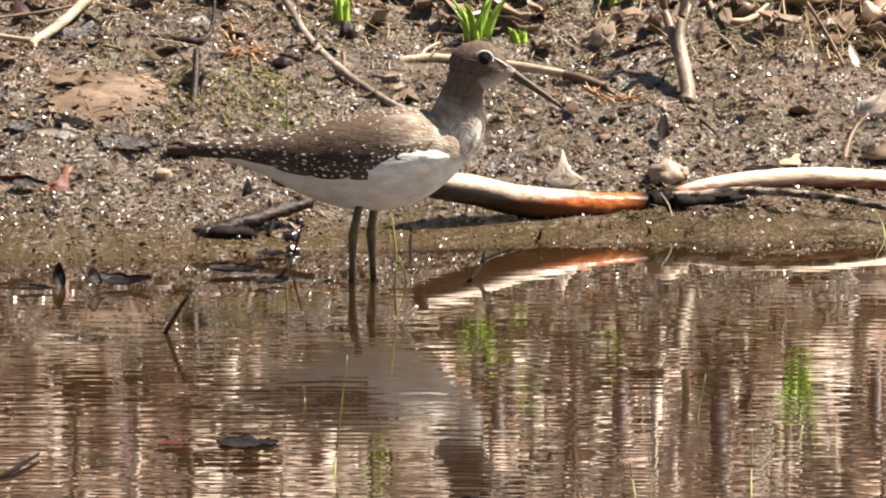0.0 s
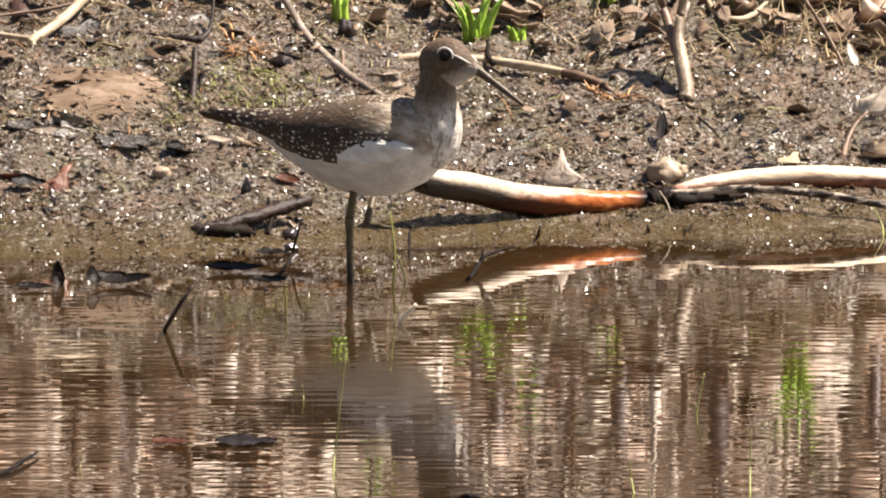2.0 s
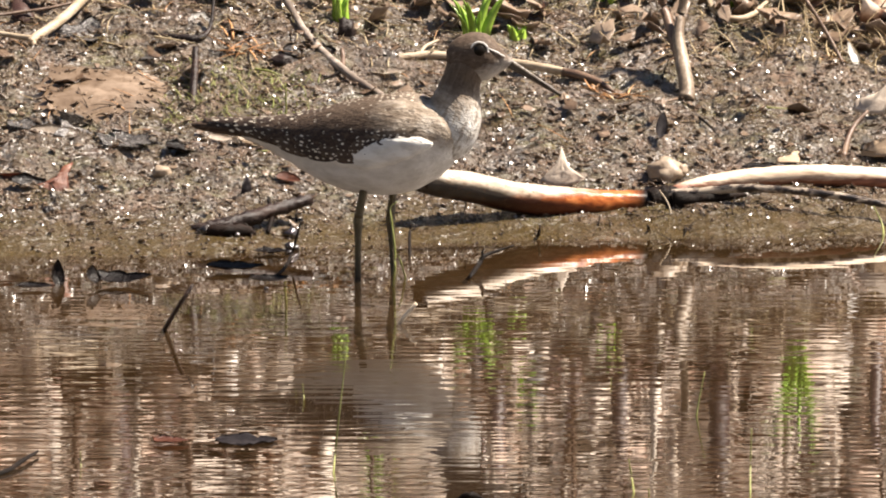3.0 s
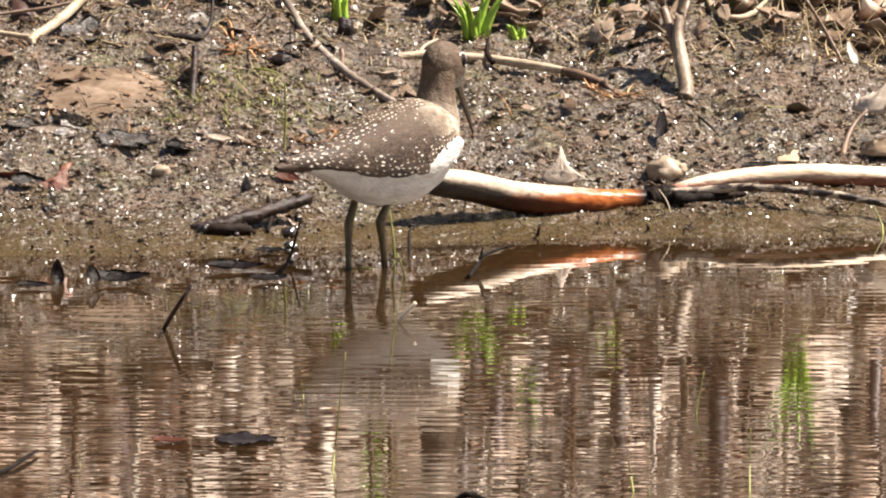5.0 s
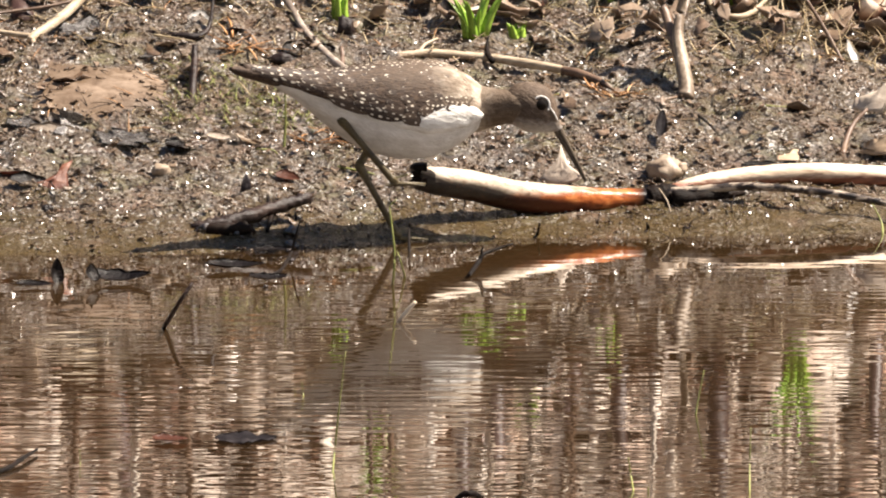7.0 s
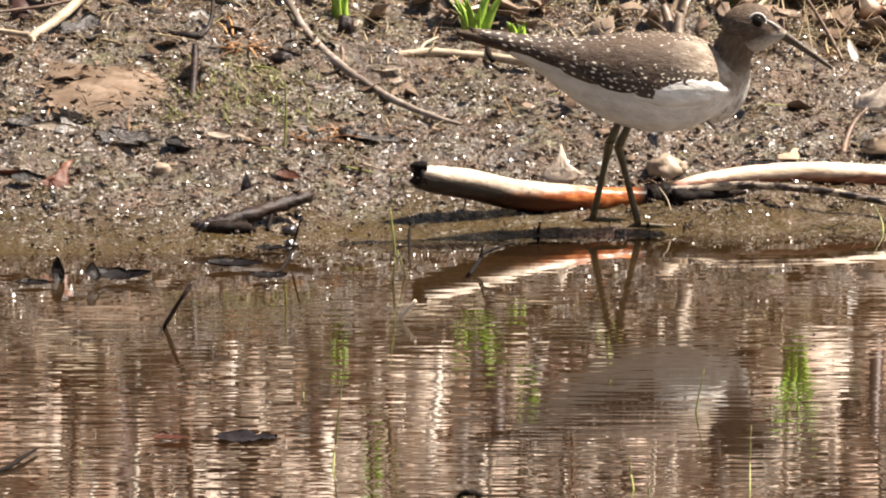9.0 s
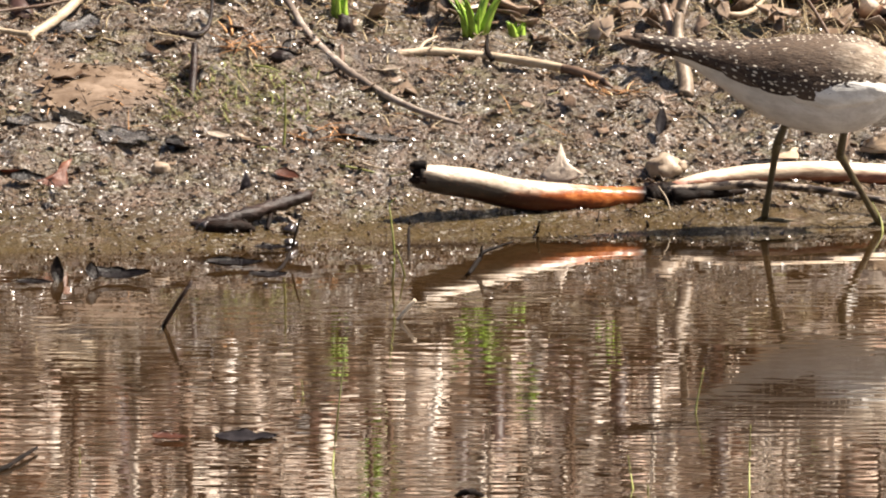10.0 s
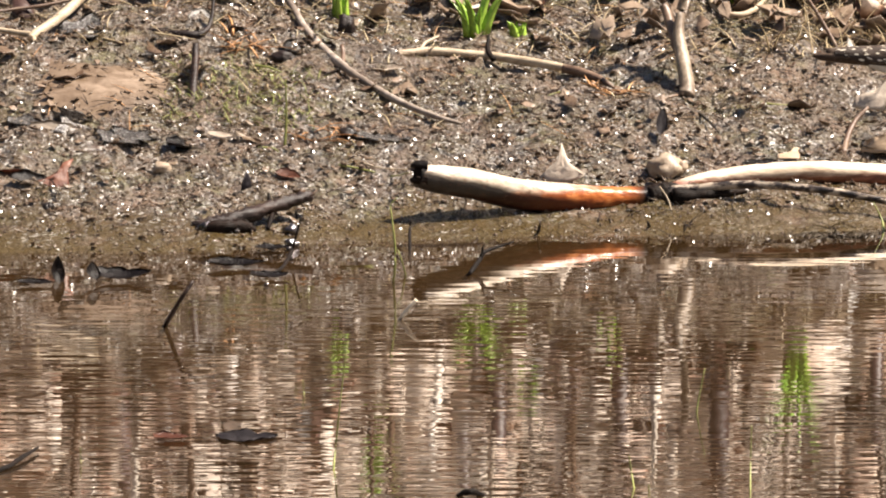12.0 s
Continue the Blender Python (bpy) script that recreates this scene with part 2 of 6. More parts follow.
M = {
    "mud": mud_material(),
    "water": water_material(),
    "log": log_material(),
    "pale_bark": grained("bleached bark", (0.30, 0.20, 0.13), (0.58, 0.46, 0.33), (0.74, 0.64, 0.50), 180, (0.15, 1, 1), (0.3, 0.6)),
    "pale_bark2": grained("pale stem bark", (0.06, 0.040, 0.026), (0.24, 0.18, 0.125), (0.52, 0.44, 0.33), 230, (1, 1, 0.45), (0.35, 0.6)),
    "pale_stem": grained("bleached stem", (0.50, 0.40, 0.31), (0.70, 0.60, 0.49), (0.82, 0.75, 0.66), 160, (1, 1, 0.3), (0.4, 0.7)),
    "maroon_stem": grained("rotten maroon stem", (0.022, 0.009, 0.007), (0.050, 0.022, 0.016), (0.10, 0.05, 0.036), 160, (1, 1, 0.3), (0.4, 0.7)),
    "white_leaf": grained("white bleached leaf", (0.55, 0.52, 0.48), (0.72, 0.69, 0.65), (0.82, 0.80, 0.77), 160, rough=(0.3, 0.5)),
    "tan_leaf": grained("tan dead leaf", (0.24, 0.16, 0.10), (0.40, 0.29, 0.19), (0.54, 0.42, 0.30), 150, rough=(0.4, 0.7)),
    "grey_twig": grained("grey-brown twig bark", (0.055, 0.038, 0.028), (0.20, 0.155, 0.12), (0.46, 0.39, 0.33), 260, (0.5, 0.5, 0.5), (0.4, 0.7)),
    "tan_twig": grained("tan dry stem", (0.17, 0.115, 0.07), (0.38, 0.295, 0.20), (0.60, 0.51, 0.38), 240, (0.4, 1, 1), (0.4, 0.7)),
    "dark_twig": grained("dark wet twig bark", (0.003, 0.0018, 0.0012), (0.007, 0.004, 0.0025), (0.026, 0.013, 0.008), 200, (0.5, 1, 1), (0.45, 0.75), depth=0.0016, spec=0.1),
    "rotten_bark": grained("dark red-brown rotten bark", (0.005, 0.0025, 0.0015), (0.017, 0.008, 0.005), (0.060, 0.027, 0.016), 200, (0.5, 1, 1), (0.35, 0.6), depth=0.0016, spec=0.3),
    "brown_twig": grained("brown twig bark", (0.06, 0.035, 0.022), (0.14, 0.085, 0.055), (0.26, 0.18, 0.12), 260, (0.5, 1, 1), (0.3, 0.6)),
    "rust_leaf": grained("rust-brown dead leaf", (0.05, 0.016, 0.009), (0.14, 0.048, 0.025), (0.27, 0.115, 0.060), 140, rough=(0.3, 0.6)),
    "dark_leaf_and_shade": grained("black rotten leaf and hollow shade", (0.004, 0.0025, 0.0018), (0.010, 0.0055, 0.0035), (0.034, 0.018, 0.011), 140, rough=(0.2, 0.55), depth=0.0018, spec=0.3),
    "pale_leaf": grained("bleached dead leaf", (0.34, 0.26, 0.20), (0.52, 0.43, 0.34), (0.68, 0.60, 0.51), 160, rough=(0.45, 0.7)),
    "grey_leaf": grained("wet grey leaf", (0.040, 0.035, 0.031), (0.13, 0.116, 0.106), (0.34, 0.32, 0.30), 190, rough=(0.15, 0.38), depth=0.0022, spec=0.8),
    "slate_leaf": grained("dark grey leaf", (0.010, 0.008, 0.009), (0.026, 0.021, 0.023), (0.075, 0.064, 0.066), 150, rough=(0.5, 0.8), spec=0.15),
    "straw": grained("yellow straw", (0.20, 0.14, 0.065), (0.36, 0.265, 0.14), (0.54, 0.44, 0.29), 200, rough=(0.4, 0.6), islands=True),
    "orange_straw": grained("orange pine straw", (0.26, 0.10, 0.03), (0.50, 0.24, 0.09), (0.66, 0.40, 0.20), 200, rough=(0.4, 0.6), islands=True),
    "green": grained("fresh green blade", (0.095, 0.19, 0.016), (0.21, 0.36, 0.035), (0.38, 0.52, 0.085), 90, rough=(0.3, 0.5), islands=True),
    "foliage": grained("sky screen foliage", (0.025, 0.035, 0.012), (0.055, 0.075, 0.022), (0.10, 0.12, 0.04), 2, rough=(0.5, 0.7), islands=True),
    "yellow_green": grained("yellow-green sedge", (0.12, 0.135, 0.03), (0.21, 0.22, 0.055), (0.35, 0.35, 0.12), 120, rough=(0.35, 0.55)),
    "stone": grained("muddy pebble", (0.16, 0.11, 0.075), (0.31, 0.235, 0.165), (0.45, 0.37, 0.28), 220, rough=(0.35, 0.65)),
    "sand": grained("smooth pale silt", (0.070, 0.044, 0.026), (0.135, 0.090, 0.055), (0.28, 0.205, 0.145), 70, rough=(0.3, 0.55), depth=0.0012),
    "crumb": grained("mud crumb", (0.034, 0.021, 0.011), (0.095, 0.061, 0.034), (0.175, 0.128, 0.084), 200, rough=(0.26, 0.40), depth=0.0001, spec=1.0, islands=True),
    "debris": grained("rotting plant scraps", (0.028, 0.015, 0.009), (0.088, 0.052, 0.030), (0.21, 0.155, 0.105), 200, rough=(0.2, 0.42), islands=True),
    "litter": litter_material(),
    "scrap": grained("brown leaf scraps", (0.05, 0.028, 0.017), (0.16, 0.105, 0.068), (0.34, 0.26, 0.19), 160, rough=(0.25, 0.5), islands=True),
    "reed": grained("dead reed", (0.26, 0.18, 0.12), (0.54, 0.43, 0.33), (0.76, 0.68, 0.58), 120, (1, 1, 0.3), (0.4, 0.6), islands=True),
}


# ---- shared shapes ----
def part(name, bm, material, parent=None, label="", smooth=True):
    mesh = bpy.data.meshes.new(name)
    bm.normal_update()
    bm.to_mesh(mesh)
    bm.free()
    if smooth:
        for p in mesh.polygons:
            p.use_smooth = True
    mesh.materials.append(material)
    ob = new(name, mesh)
    if parent:
        ob.parent = parent
    if label:
        ob["label"] = label
    return ob


def soup(name, verts, faces, material, smooth=True):
    mesh = bpy.data.meshes.new(name)
    mesh.from_pydata(verts, [], faces)
    mesh.update()
    if smooth:
        mesh.polygons.foreach_set("use_smooth", [True] * len(mesh.polygons))
    mesh.materials.append(material)
    return new(name, mesh)


def spline(points, steps):
    """Catmull-Rom through points (tuples of equal length)."""
    pts = [np.array(p, float) for p in points]
    pts = [2 * pts[0] - pts[1]] + pts + [2 * pts[-1] - pts[-2]]
    out = []
    for i in range(1, len(pts) - 2):
        a, b, c, d = pts[i - 1:i + 3]
        for s in range(steps):
            t = s / steps
            out.append(0.5 * (2 * b + (c - a) * t + (2 * a - 5 * b + 4 * c - d) * t * t + (3 * b - a - 3 * c + d) * t ** 3))
    out.append(pts[-2])
    return out


def tube(bm, points, radii, sides=10, steps=6, rough=0.08, seed=0):
    """A knobbly tapered round bar through points; closed ends."""
    rows = spline([(*p, r) for p, r in zip(points, radii)], steps)
    rings = []
    last = Vector((0, 0, 1))
    for i, row in enumerate(rows):
        a, b = rows[max(i - 1, 0)], rows[min(i + 1, len(rows) - 1)]
        way = Vector((b - a)[:3]).normalized()
        side = way.cross(Vector((0.3, 0.2, 1)) if abs(way.z) < 0.9 else Vector((0, 1, 0))).normalized()
        upw = side.cross(way)
        r = max(row[3], 1e-5)
        ring = []
        for j in range(sides):
            ang = 2 * math.pi * j / sides
            q = Vector((row[0], row[1], row[2]))
            w = 1 + rough * noise.noise((q + Vector((seed * 3.1, j * 0.37, ang))) * (0.25 / r) * 0.35 + Vector((0, 0, ang * 0.8)))
            ring.append(bm.verts.new(q + (side * math.cos(ang) + upw * math.sin(ang)) * r * w))
        rings.append(ring)
    for p, q in zip(rings, rings[1:]):
        for j in range(sides):
            bm.faces.new((p[j], p[(j + 1) % sides], q[(j + 1) % sides], q[j]))
    bm.faces.new(list(reversed(rings[0])))
    bm.faces.new(rings[-1])
    return bm


def blade_geometry(base, tip, width, bend, verts, faces, thick=0.25, facing=0.0):
    """A narrow three-sided blade from base to tip, bowed sideways by bend; appended to verts and faces."""
    a, b = Vector(base), Vector(tip)
    way = (b - a)
    across = Vector((math.cos(facing), math.sin(facing), 0))
    start, n = len(verts), 5
    for i in range(n + 1):
        t = i / n
        c = a.lerp(b, t) + Vector(bend) * (4 * t * (1 - t)) * 0.5
        w = width * (1 - 0.9 * t ** 1.6) * 0.5
        nrm = across.cross(way).normalized()
        verts += [tuple(c - across * w), tuple(c + across * w), tuple(c + nrm * w * thick * 2)]
    for i in range(n):
        o = start + 3 * i
        for j in range(3):
            k = (j + 1) % 3
            faces.append((o + j, o + k, o + 3 + k, o + 3 + j))
    faces.append((start, start + 2, start + 1))
    e = start + 3 * n
    faces.append((e, e + 1, e + 2))


# ---- ground: bank, shore and pond bed in one sheet ----
def shore_line(x):
    return 0.036 + 0.279 * np.clip(x, -0.6, 0.6) + 0.012 * np.sin(22 * x + 1.0)


def bank_base(x, y):
    u = y - shore_line(x)
    up = 0.151 * u + 0.189 * u * u
    top = 0.453 + 0.55 * (1 - np.exp(-np.maximum(u - 1.2, 0) / 0.9))
    dry = np.where(u < 1.2, up, top)
    wet = -0.06 * (1 - np.exp(np.minimum(u, 0) / 0.26))
    return np.where(u > 0, dry, wet)


def hash_grid(ix, iy, seed):
    h = np.sin(ix * 127.1 + iy * 311.7 + seed * 74.7) * 43758.5453
    return h - np.floor(h)


def value_noise(x, y, freq, seed):
    x, y = x * freq, y * freq
    ix, iy = np.floor(x), np.floor(y)
    fx, fy = x - ix, y - iy
    fx, fy = fx * fx * (3 - 2 * fx), fy * fy * (3 - 2 * fy)
    a, b = hash_grid(ix, iy, seed), hash_grid(ix + 1, iy, seed)
    c, d = hash_grid(ix, iy + 1, seed), hash_grid(ix + 1, iy + 1, seed)
    return (a + (b - a) * fx) * (1 - fy) + (c + (d - c) * fx) * fy - 0.5


SILT = ((-0.174, 0.258, 0.036, 0.050), (-0.217, 0.248, 0.018, 0.028), (-0.149, 0.097, 0.022, 0.034))


def bank(x, y):
    """Height of the ground with its lumps and hollows."""
    x, y = np.asarray(x, float), np.asarray(y, float)
    u = y - shore_line(x)
    near = np.exp(-np.maximum(np.hypot(x, y) - 1.2, 0) / 3)
    lumps = 0.010 * value_noise(x, y, 14, 1) + 0.0064 * value_noise(x, y, 42, 2) + 0.0046 * value_noise(x, y, 100, 3) + 0.0022 * value_noise(x, y, 260, 4)
    clods = 0.0028 * np.maximum(value_noise(x, y, 190, 5), 0) * np.maximum(value_noise(x, y, 25, 6) + 0.3, 0)
    amount = np.clip(0.24 + np.maximum(u - 0.03, 0) / 0.11, 0.24, 1.0)
    flats = sum(np.exp(-(((x - cx) / rx) ** 2 + ((y - cy) / ry) ** 2) ** 2) for cx, cy, rx, ry in SILT)
    amount = amount * (1 - 0.85 * np.clip(flats, 0, 1))
    mound = 0.004 * np.exp(-(((x + 0.174) / 0.034) ** 2 + ((y - 0.258) / 0.05) ** 2))
    return bank_base(x, y) + (lumps + clods) * amount * near + mound


def spread(fine_lo, fine_hi, step, reach):
    mid = list(np.arange(fine_lo, fine_hi, step))
    out, d = [], step
    p = fine_hi
    while p < reach:
        out.append(p)
        d *= 1.16
        p += d
    neg, d, p = [], step, fine_lo - step
    while p > -reach:
        neg.append(p)
        d *= 1.16
        p -= d
    return np.array(neg[::-1] + mid + out)


def make_ground():
    xs, ys = spread(-0.30, 0.30, 0.0016, 900), spread(-0.32, 0.80, 0.0028, 900)
    gx, gy = np.meshgrid(xs, ys)
    gz = bank(gx, gy)
    gz = np.where(gy < -11, -0.06 + 0.12 * np.minimum(-11 - gy, 4), gz)
    nx, ny = len(xs), len(ys)
    verts = np.stack([gx.ravel(), gy.ravel(), gz.ravel()], 1)
    i = (np.arange(ny - 1)[:, None] * nx + np.arange(nx - 1)[None]).ravel()
    faces = np.stack([i, i + 1, i + nx + 1, i + nx], 1)
    mesh = bpy.data.meshes.new("ground")
    mesh.vertices.add(len(verts))
    mesh.vertices.foreach_set("co", verts.ravel())
    mesh.loops.add(faces.size)
    mesh.loops.foreach_set("vertex_index", faces.ravel())
    mesh.polygons.add(len(faces))
    mesh.polygons.foreach_set("loop_start", np.arange(len(faces)) * 4)
    mesh.polygons.foreach_set("loop_total", np.full(len(faces), 4))
    mesh.update(calc_edges=True)
    mesh.polygons.foreach_set("use_smooth", np.ones(len(faces), bool))
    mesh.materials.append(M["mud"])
    return tagged(new("ground", mesh), "wet brown mud bank sloping into a shallow pond", "ground", kind="structure")


make_ground()


def make_water():
    verts = [(-40, -13, 0), (40, -13, 0), (40, 0.5, 0), (-40, 0.5, 0)]
    ob = soup("water", verts, [(0, 1, 2, 3)], M["water"])
    return tagged(ob, "shallow brown pond water with fine ripples", "water", kind="structure")


water = make_water()


def rest(x, y):
    return float(bank(x, y))


# ---- branches and twigs ----
def stick(name, label, points, radii, material, sides=10, steps=6, rough=0.12, seed=0, category="twig"):
    bm = bmesh.new()
    tube(bm, points, radii, sides, steps, rough, seed)
    ob = part(name, bm, M[material])
    groups = {"dead_reed": "stems on the upper bank", "broken_stem": "broken stems in the shallows", "slanted_twig": "twigs standing in the water", "sedge_blade": "sedge blades in the pond", "grass_stalk": "grass stalks on the bank", "rotten_stick": "rotten sticks at the water's edge"}
    return tagged(ob, label, category, groups.get(name, ""))


def side_twig(name, thing, points, radii, material, label="", seed=0, sides=7):
    bm = bmesh.new()
    tube(bm, points, radii, sides, 4, 0.12, seed)
    return part(name, bm, M[material], thing, label)


def make_log():
    """The thick peeled branch at the water's edge, broken at one end and forking at the other."""
    log = tagged(new("fallen_branch"), "peeled pale and red-brown fallen branch on wet mud", "branch")
    bm = bmesh.new()
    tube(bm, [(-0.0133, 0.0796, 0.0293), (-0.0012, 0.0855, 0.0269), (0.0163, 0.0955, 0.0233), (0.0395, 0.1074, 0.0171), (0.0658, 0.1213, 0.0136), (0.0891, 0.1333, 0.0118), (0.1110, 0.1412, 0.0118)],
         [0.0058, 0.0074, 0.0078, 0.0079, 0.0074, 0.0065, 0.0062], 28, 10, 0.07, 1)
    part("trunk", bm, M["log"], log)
    # splintered end
    rnd = random.Random(4)
    ex, ey, ez = (-0.0122, 0.0796, 0.0304)
    for i in range(11):
        a, r = rnd.uniform(0, 6.28), rnd.uniform(0.3, 1.0)
        oy, oz, n = 0.0044 * r * math.cos(a), 0.0048 * r * math.sin(a), rnd.uniform(0.001, 0.0055)
        thick = rnd.uniform(0.0012, 0.0028)
        side_twig("splinter", log, [(ex + 0.004, ey + oy, ez + oz), (ex - n * 0.4, ey + oy * 1.05, ez + oz * 1.05),
                  (ex - n, ey + oy * 1.1 + rnd.uniform(-0.001, 0.001), ez + oz * 1.1 + rnd.uniform(-0.0015, 0.0015))],
                  [thick, thick * 0.85, thick * rnd.uniform(0.2, 0.5)], "dark_twig", "black rotten splinter", i)
    bm = bmesh.new()
    tube(bm, [(0.1060, 0.1372, 0.0116), (0.1113, 0.1392, 0.0126), (0.1171, 0.1412, 0.0133), (0.1235, 0.1432, 0.0137)], [0.0066, 0.0072, 0.0068, 0.0040], 16, 5, 0.3, 3)
    part("knot", bm, M["dark_twig"], log, "black wet knot at the fork")
    bm = bmesh.new()
    tube(bm, [(0.1140, 0.1512, 0.0131), (0.1286, 0.1591, 0.0170), (0.1477, 0.1671, 0.0197), (0.1711, 0.1750, 0.0212), (0.1945, 0.1810, 0.0212), (0.2180, 0.1870, 0.0191), (0.2502, 0.1949, 0.0163), (0.2854, 0.1989, 0.0153)],
         [0.0036, 0.0044, 0.0050, 0.0054, 0.0056, 0.0060, 0.0060, 0.0056], 20, 8, 0.07, 5)
    part("fork", bm, M["fork"], log, "pale bleached side branch, red-brown below")
    bm = bmesh.new()
    tube(bm, [(0.1153, 0.1372, 0.0152), (0.1328, 0.1372, 0.0169), (0.1532, 0.1353, 0.0192), (0.1793, 0.1313, 0.0184), (0.1997, 0.1273, 0.0165), (0.2200, 0.1233, 0.0134), (0.2374, 0.1193, 0.0100)],
         [0.0030, 0.0026, 0.0022, 0.0020, 0.0020, 0.0019, 0.0015], 12, 7, 0.2, 7)
    part("thin_fork", bm, M["mottled_twig"], log, "thin dark mottled twig")
    # a black bar added for the dark shade beneath the fork
    bm = bmesh.new()
    tube(bm, [(0.1182, 0.1333, 0.0128), (0.1300, 0.1343, 0.0133), (0.1420, 0.1373, 0.0145), (0.1560, 0.1452, 0.0147)], [0.0050, 0.0036, 0.0026, 0.0012], 12, 5, 0.3, 9)
    part("rotten_fork", bm, M["dark_twig"], log, "black piece standing for the shade under the fork")
    for i, (p, q) in enumerate([((0.1112, 0.1273, 0.0191), (0.1181, 0.1193, 0.0038)), ((0.1501, 0.1193, 0.0161), (0.1489, 0.1094, 0.0087)), ((0.0110, 0.0875, 0.0174), (0.0099, 0.0835, 0.0114))]):
        mid = tuple((a + b) / 2 + 0.001 * (-1) ** i for a, b in zip(p, q))
        side_twig("rootlet", log, [p, mid, q], [0.0004, 0.0004, 0.0002], "tan_twig" if i < 1 else "dark_twig", "", i)


k = Nodes("bleached fork bark")
vv = k.mapped((0.12, 1, 1))
streak, fine = k.noise(240, 4, 0.6, vv), k.noise(800, 4, 0.6, vv)
cc = k.ramp(streak, [(0.3, (0.46, 0.32, 0.21)), (0.5, (0.66, 0.52, 0.38)), (0.72, (0.76, 0.66, 0.52))])
under = k.ramp(streak, [(0.3, (0.10, 0.03, 0.015)), (0.6, (0.28, 0.10, 0.05))])
low = k.calc("ADD", k.axes()[2], k.calc("MULTIPLY", k.calc("SUBTRACT", streak, 0.5), 0.006))
cc = k.mix(k.grey(low, 0.0212, 0.0186), cc, under)
M["fork"] = k.finish(cc, k.grey(fine, 0.3, 0.7, 0.35, 0.6), k.calc("ADD", streak, fine), 0.0005)
M["wet_lump"] = grained("glistening wet lump", (0.012, 0.007, 0.005), (0.03, 0.02, 0.013), (0.06, 0.04, 0.028), 150, rough=(0.12, 0.2), spec=1.0)
k = Nodes("mottled dark twig")
vv = k.mapped((0.5, 1, 1))
m1, m2 = k.noise(240, 4, 0.7, vv), k.noise(900, 3, 0.6)
cc = k.ramp(m1, [(0.40, (0.012, 0.008, 0.006)), (0.50, (0.05, 0.032, 0.023)), (0.57, (0.36, 0.29, 0.22))])
M["mottled_twig"] = k.finish(cc, k.grey(m2, 0.3, 0.7, 0.25, 0.55), m2, 0.0006)

make_log()

long_twig = stick("long_twig", "thin grey-brown twig lying down the mud bank", [(-0.0853, 0.4002, 0.0958), (-0.0780, 0.3724, 0.0866), (-0.0696, 0.3411, 0.0766), (-0.0542, 0.3121, 0.0646), (-0.0394, 0.2908, 0.0561), (-0.0217, 0.2683, 0.0483), (-0.0041, 0.2560, 0.0424), (0.0091, 0.2512, 0.0391)],
                  [0.0019, 0.0019, 0.0020, 0.0022, 0.0020, 0.0018, 0.0015, 0.0008], "grey_twig", 10, 7, 0.2, 11)
side_twig("stub", long_twig, [(-0.0530, 0.3093, 0.0637), (-0.0524, 0.3188, 0.0681), (-0.0530, 0.3249, 0.0728)], [0.0015, 0.0013, 0.0010], "brown_twig", "short broken stub")
side_twig("stub", long_twig, [(-0.0524, 0.3107, 0.0630), (-0.0586, 0.3028, 0.0608), (-0.0659, 0.2946, 0.0587)], [0.0007, 0.0006, 0.0003], "dark_twig")
side_twig("stub", long_twig, [(-0.0705, 0.3439, 0.0775), (-0.0672, 0.3366, 0.0770), (-0.0655, 0.3335, 0.0779)], [0.0008, 0.0007, 0.0004], "grey_twig")

rod = stick("dry_branch", "pale tan dry branch lying on the mud", [(-0.0360, 0.3362, 0.0664), (-0.0248, 0.3395, 0.0667), (-0.0071, 0.3498, 0.0671), (0.0136, 0.3518, 0.0654), (0.0283, 0.3511, 0.0640), (0.0490, 0.3451, 0.0614), (0.0652, 0.3381, 0.0591)],
            [0.0012, 0.0019, 0.0022, 0.0022, 0.0022, 0.0024, 0.0020], "tan_twig", 12, 7, 0.16, 13, "branch")
side_twig("bark_end", rod, [(0.0625, 0.3387, 0.0593), (0.0711, 0.3342, 0.0580), (0.0814, 0.3264, 0.0549), (0.0887, 0.3166, 0.0514)], [0.0024, 0.0026, 0.0020, 0.0007], "brown_twig", "dark bark at the end")
side_twig("side_shoot", rod, [(-0.0124, 0.3488, 0.0675), (-0.0095, 0.3557, 0.0710), (-0.0027, 0.3622, 0.0739)], [0.0010, 0.0009, 0.0005], "tan_twig")
side_twig("dead_bud", rod, [(0.0260, 0.3437, 0.0633), (0.0230, 0.3523, 0.0678), (0.0236, 0.3627, 0.0745)], [0.0016, 0.0013, 0.0006], "dark_twig", "dark withered shoot")

fork_stem = stick("forked_stem", "pale forked dead stem rooted in the mud", [(0.1263, 0.3057, 0.0475), (0.1269, 0.3130, 0.0533), (0.1250, 0.3240, 0.0640), (0.1227, 0.3377, 0.0775), (0.1245, 0.3457, 0.0915), (0.1263, 0.3425, 0.1067), (0.1255, 0.3302, 0.1286)],
                  [0.0044, 0.0041, 0.0038, 0.0031, 0.0024, 0.0021, 0.0018], "pale_bark2", 12, 7, 0.16, 17, "stem")
side_twig("fork", fork_stem, [(0.1244, 0.3282, 0.0651), (0.1215, 0.3378, 0.0716), (0.1181, 0.3486, 0.0824), (0.1146, 0.3565, 0.0935), (0.1116, 0.3504, 0.1089)], [0.0030, 0.0030, 0.0027, 0.0024, 0.0020], "brown_twig", "darker side shoot")
side_twig("rootlet", fork_stem, [(0.1218, 0.2944, 0.0469), (0.1288, 0.2854, 0.0436), (0.1369, 0.2681, 0.0395), (0.1432, 0.2499, 0.0342)], [0.0009, 0.0007, 0.0006, 0.0003], "dark_twig")
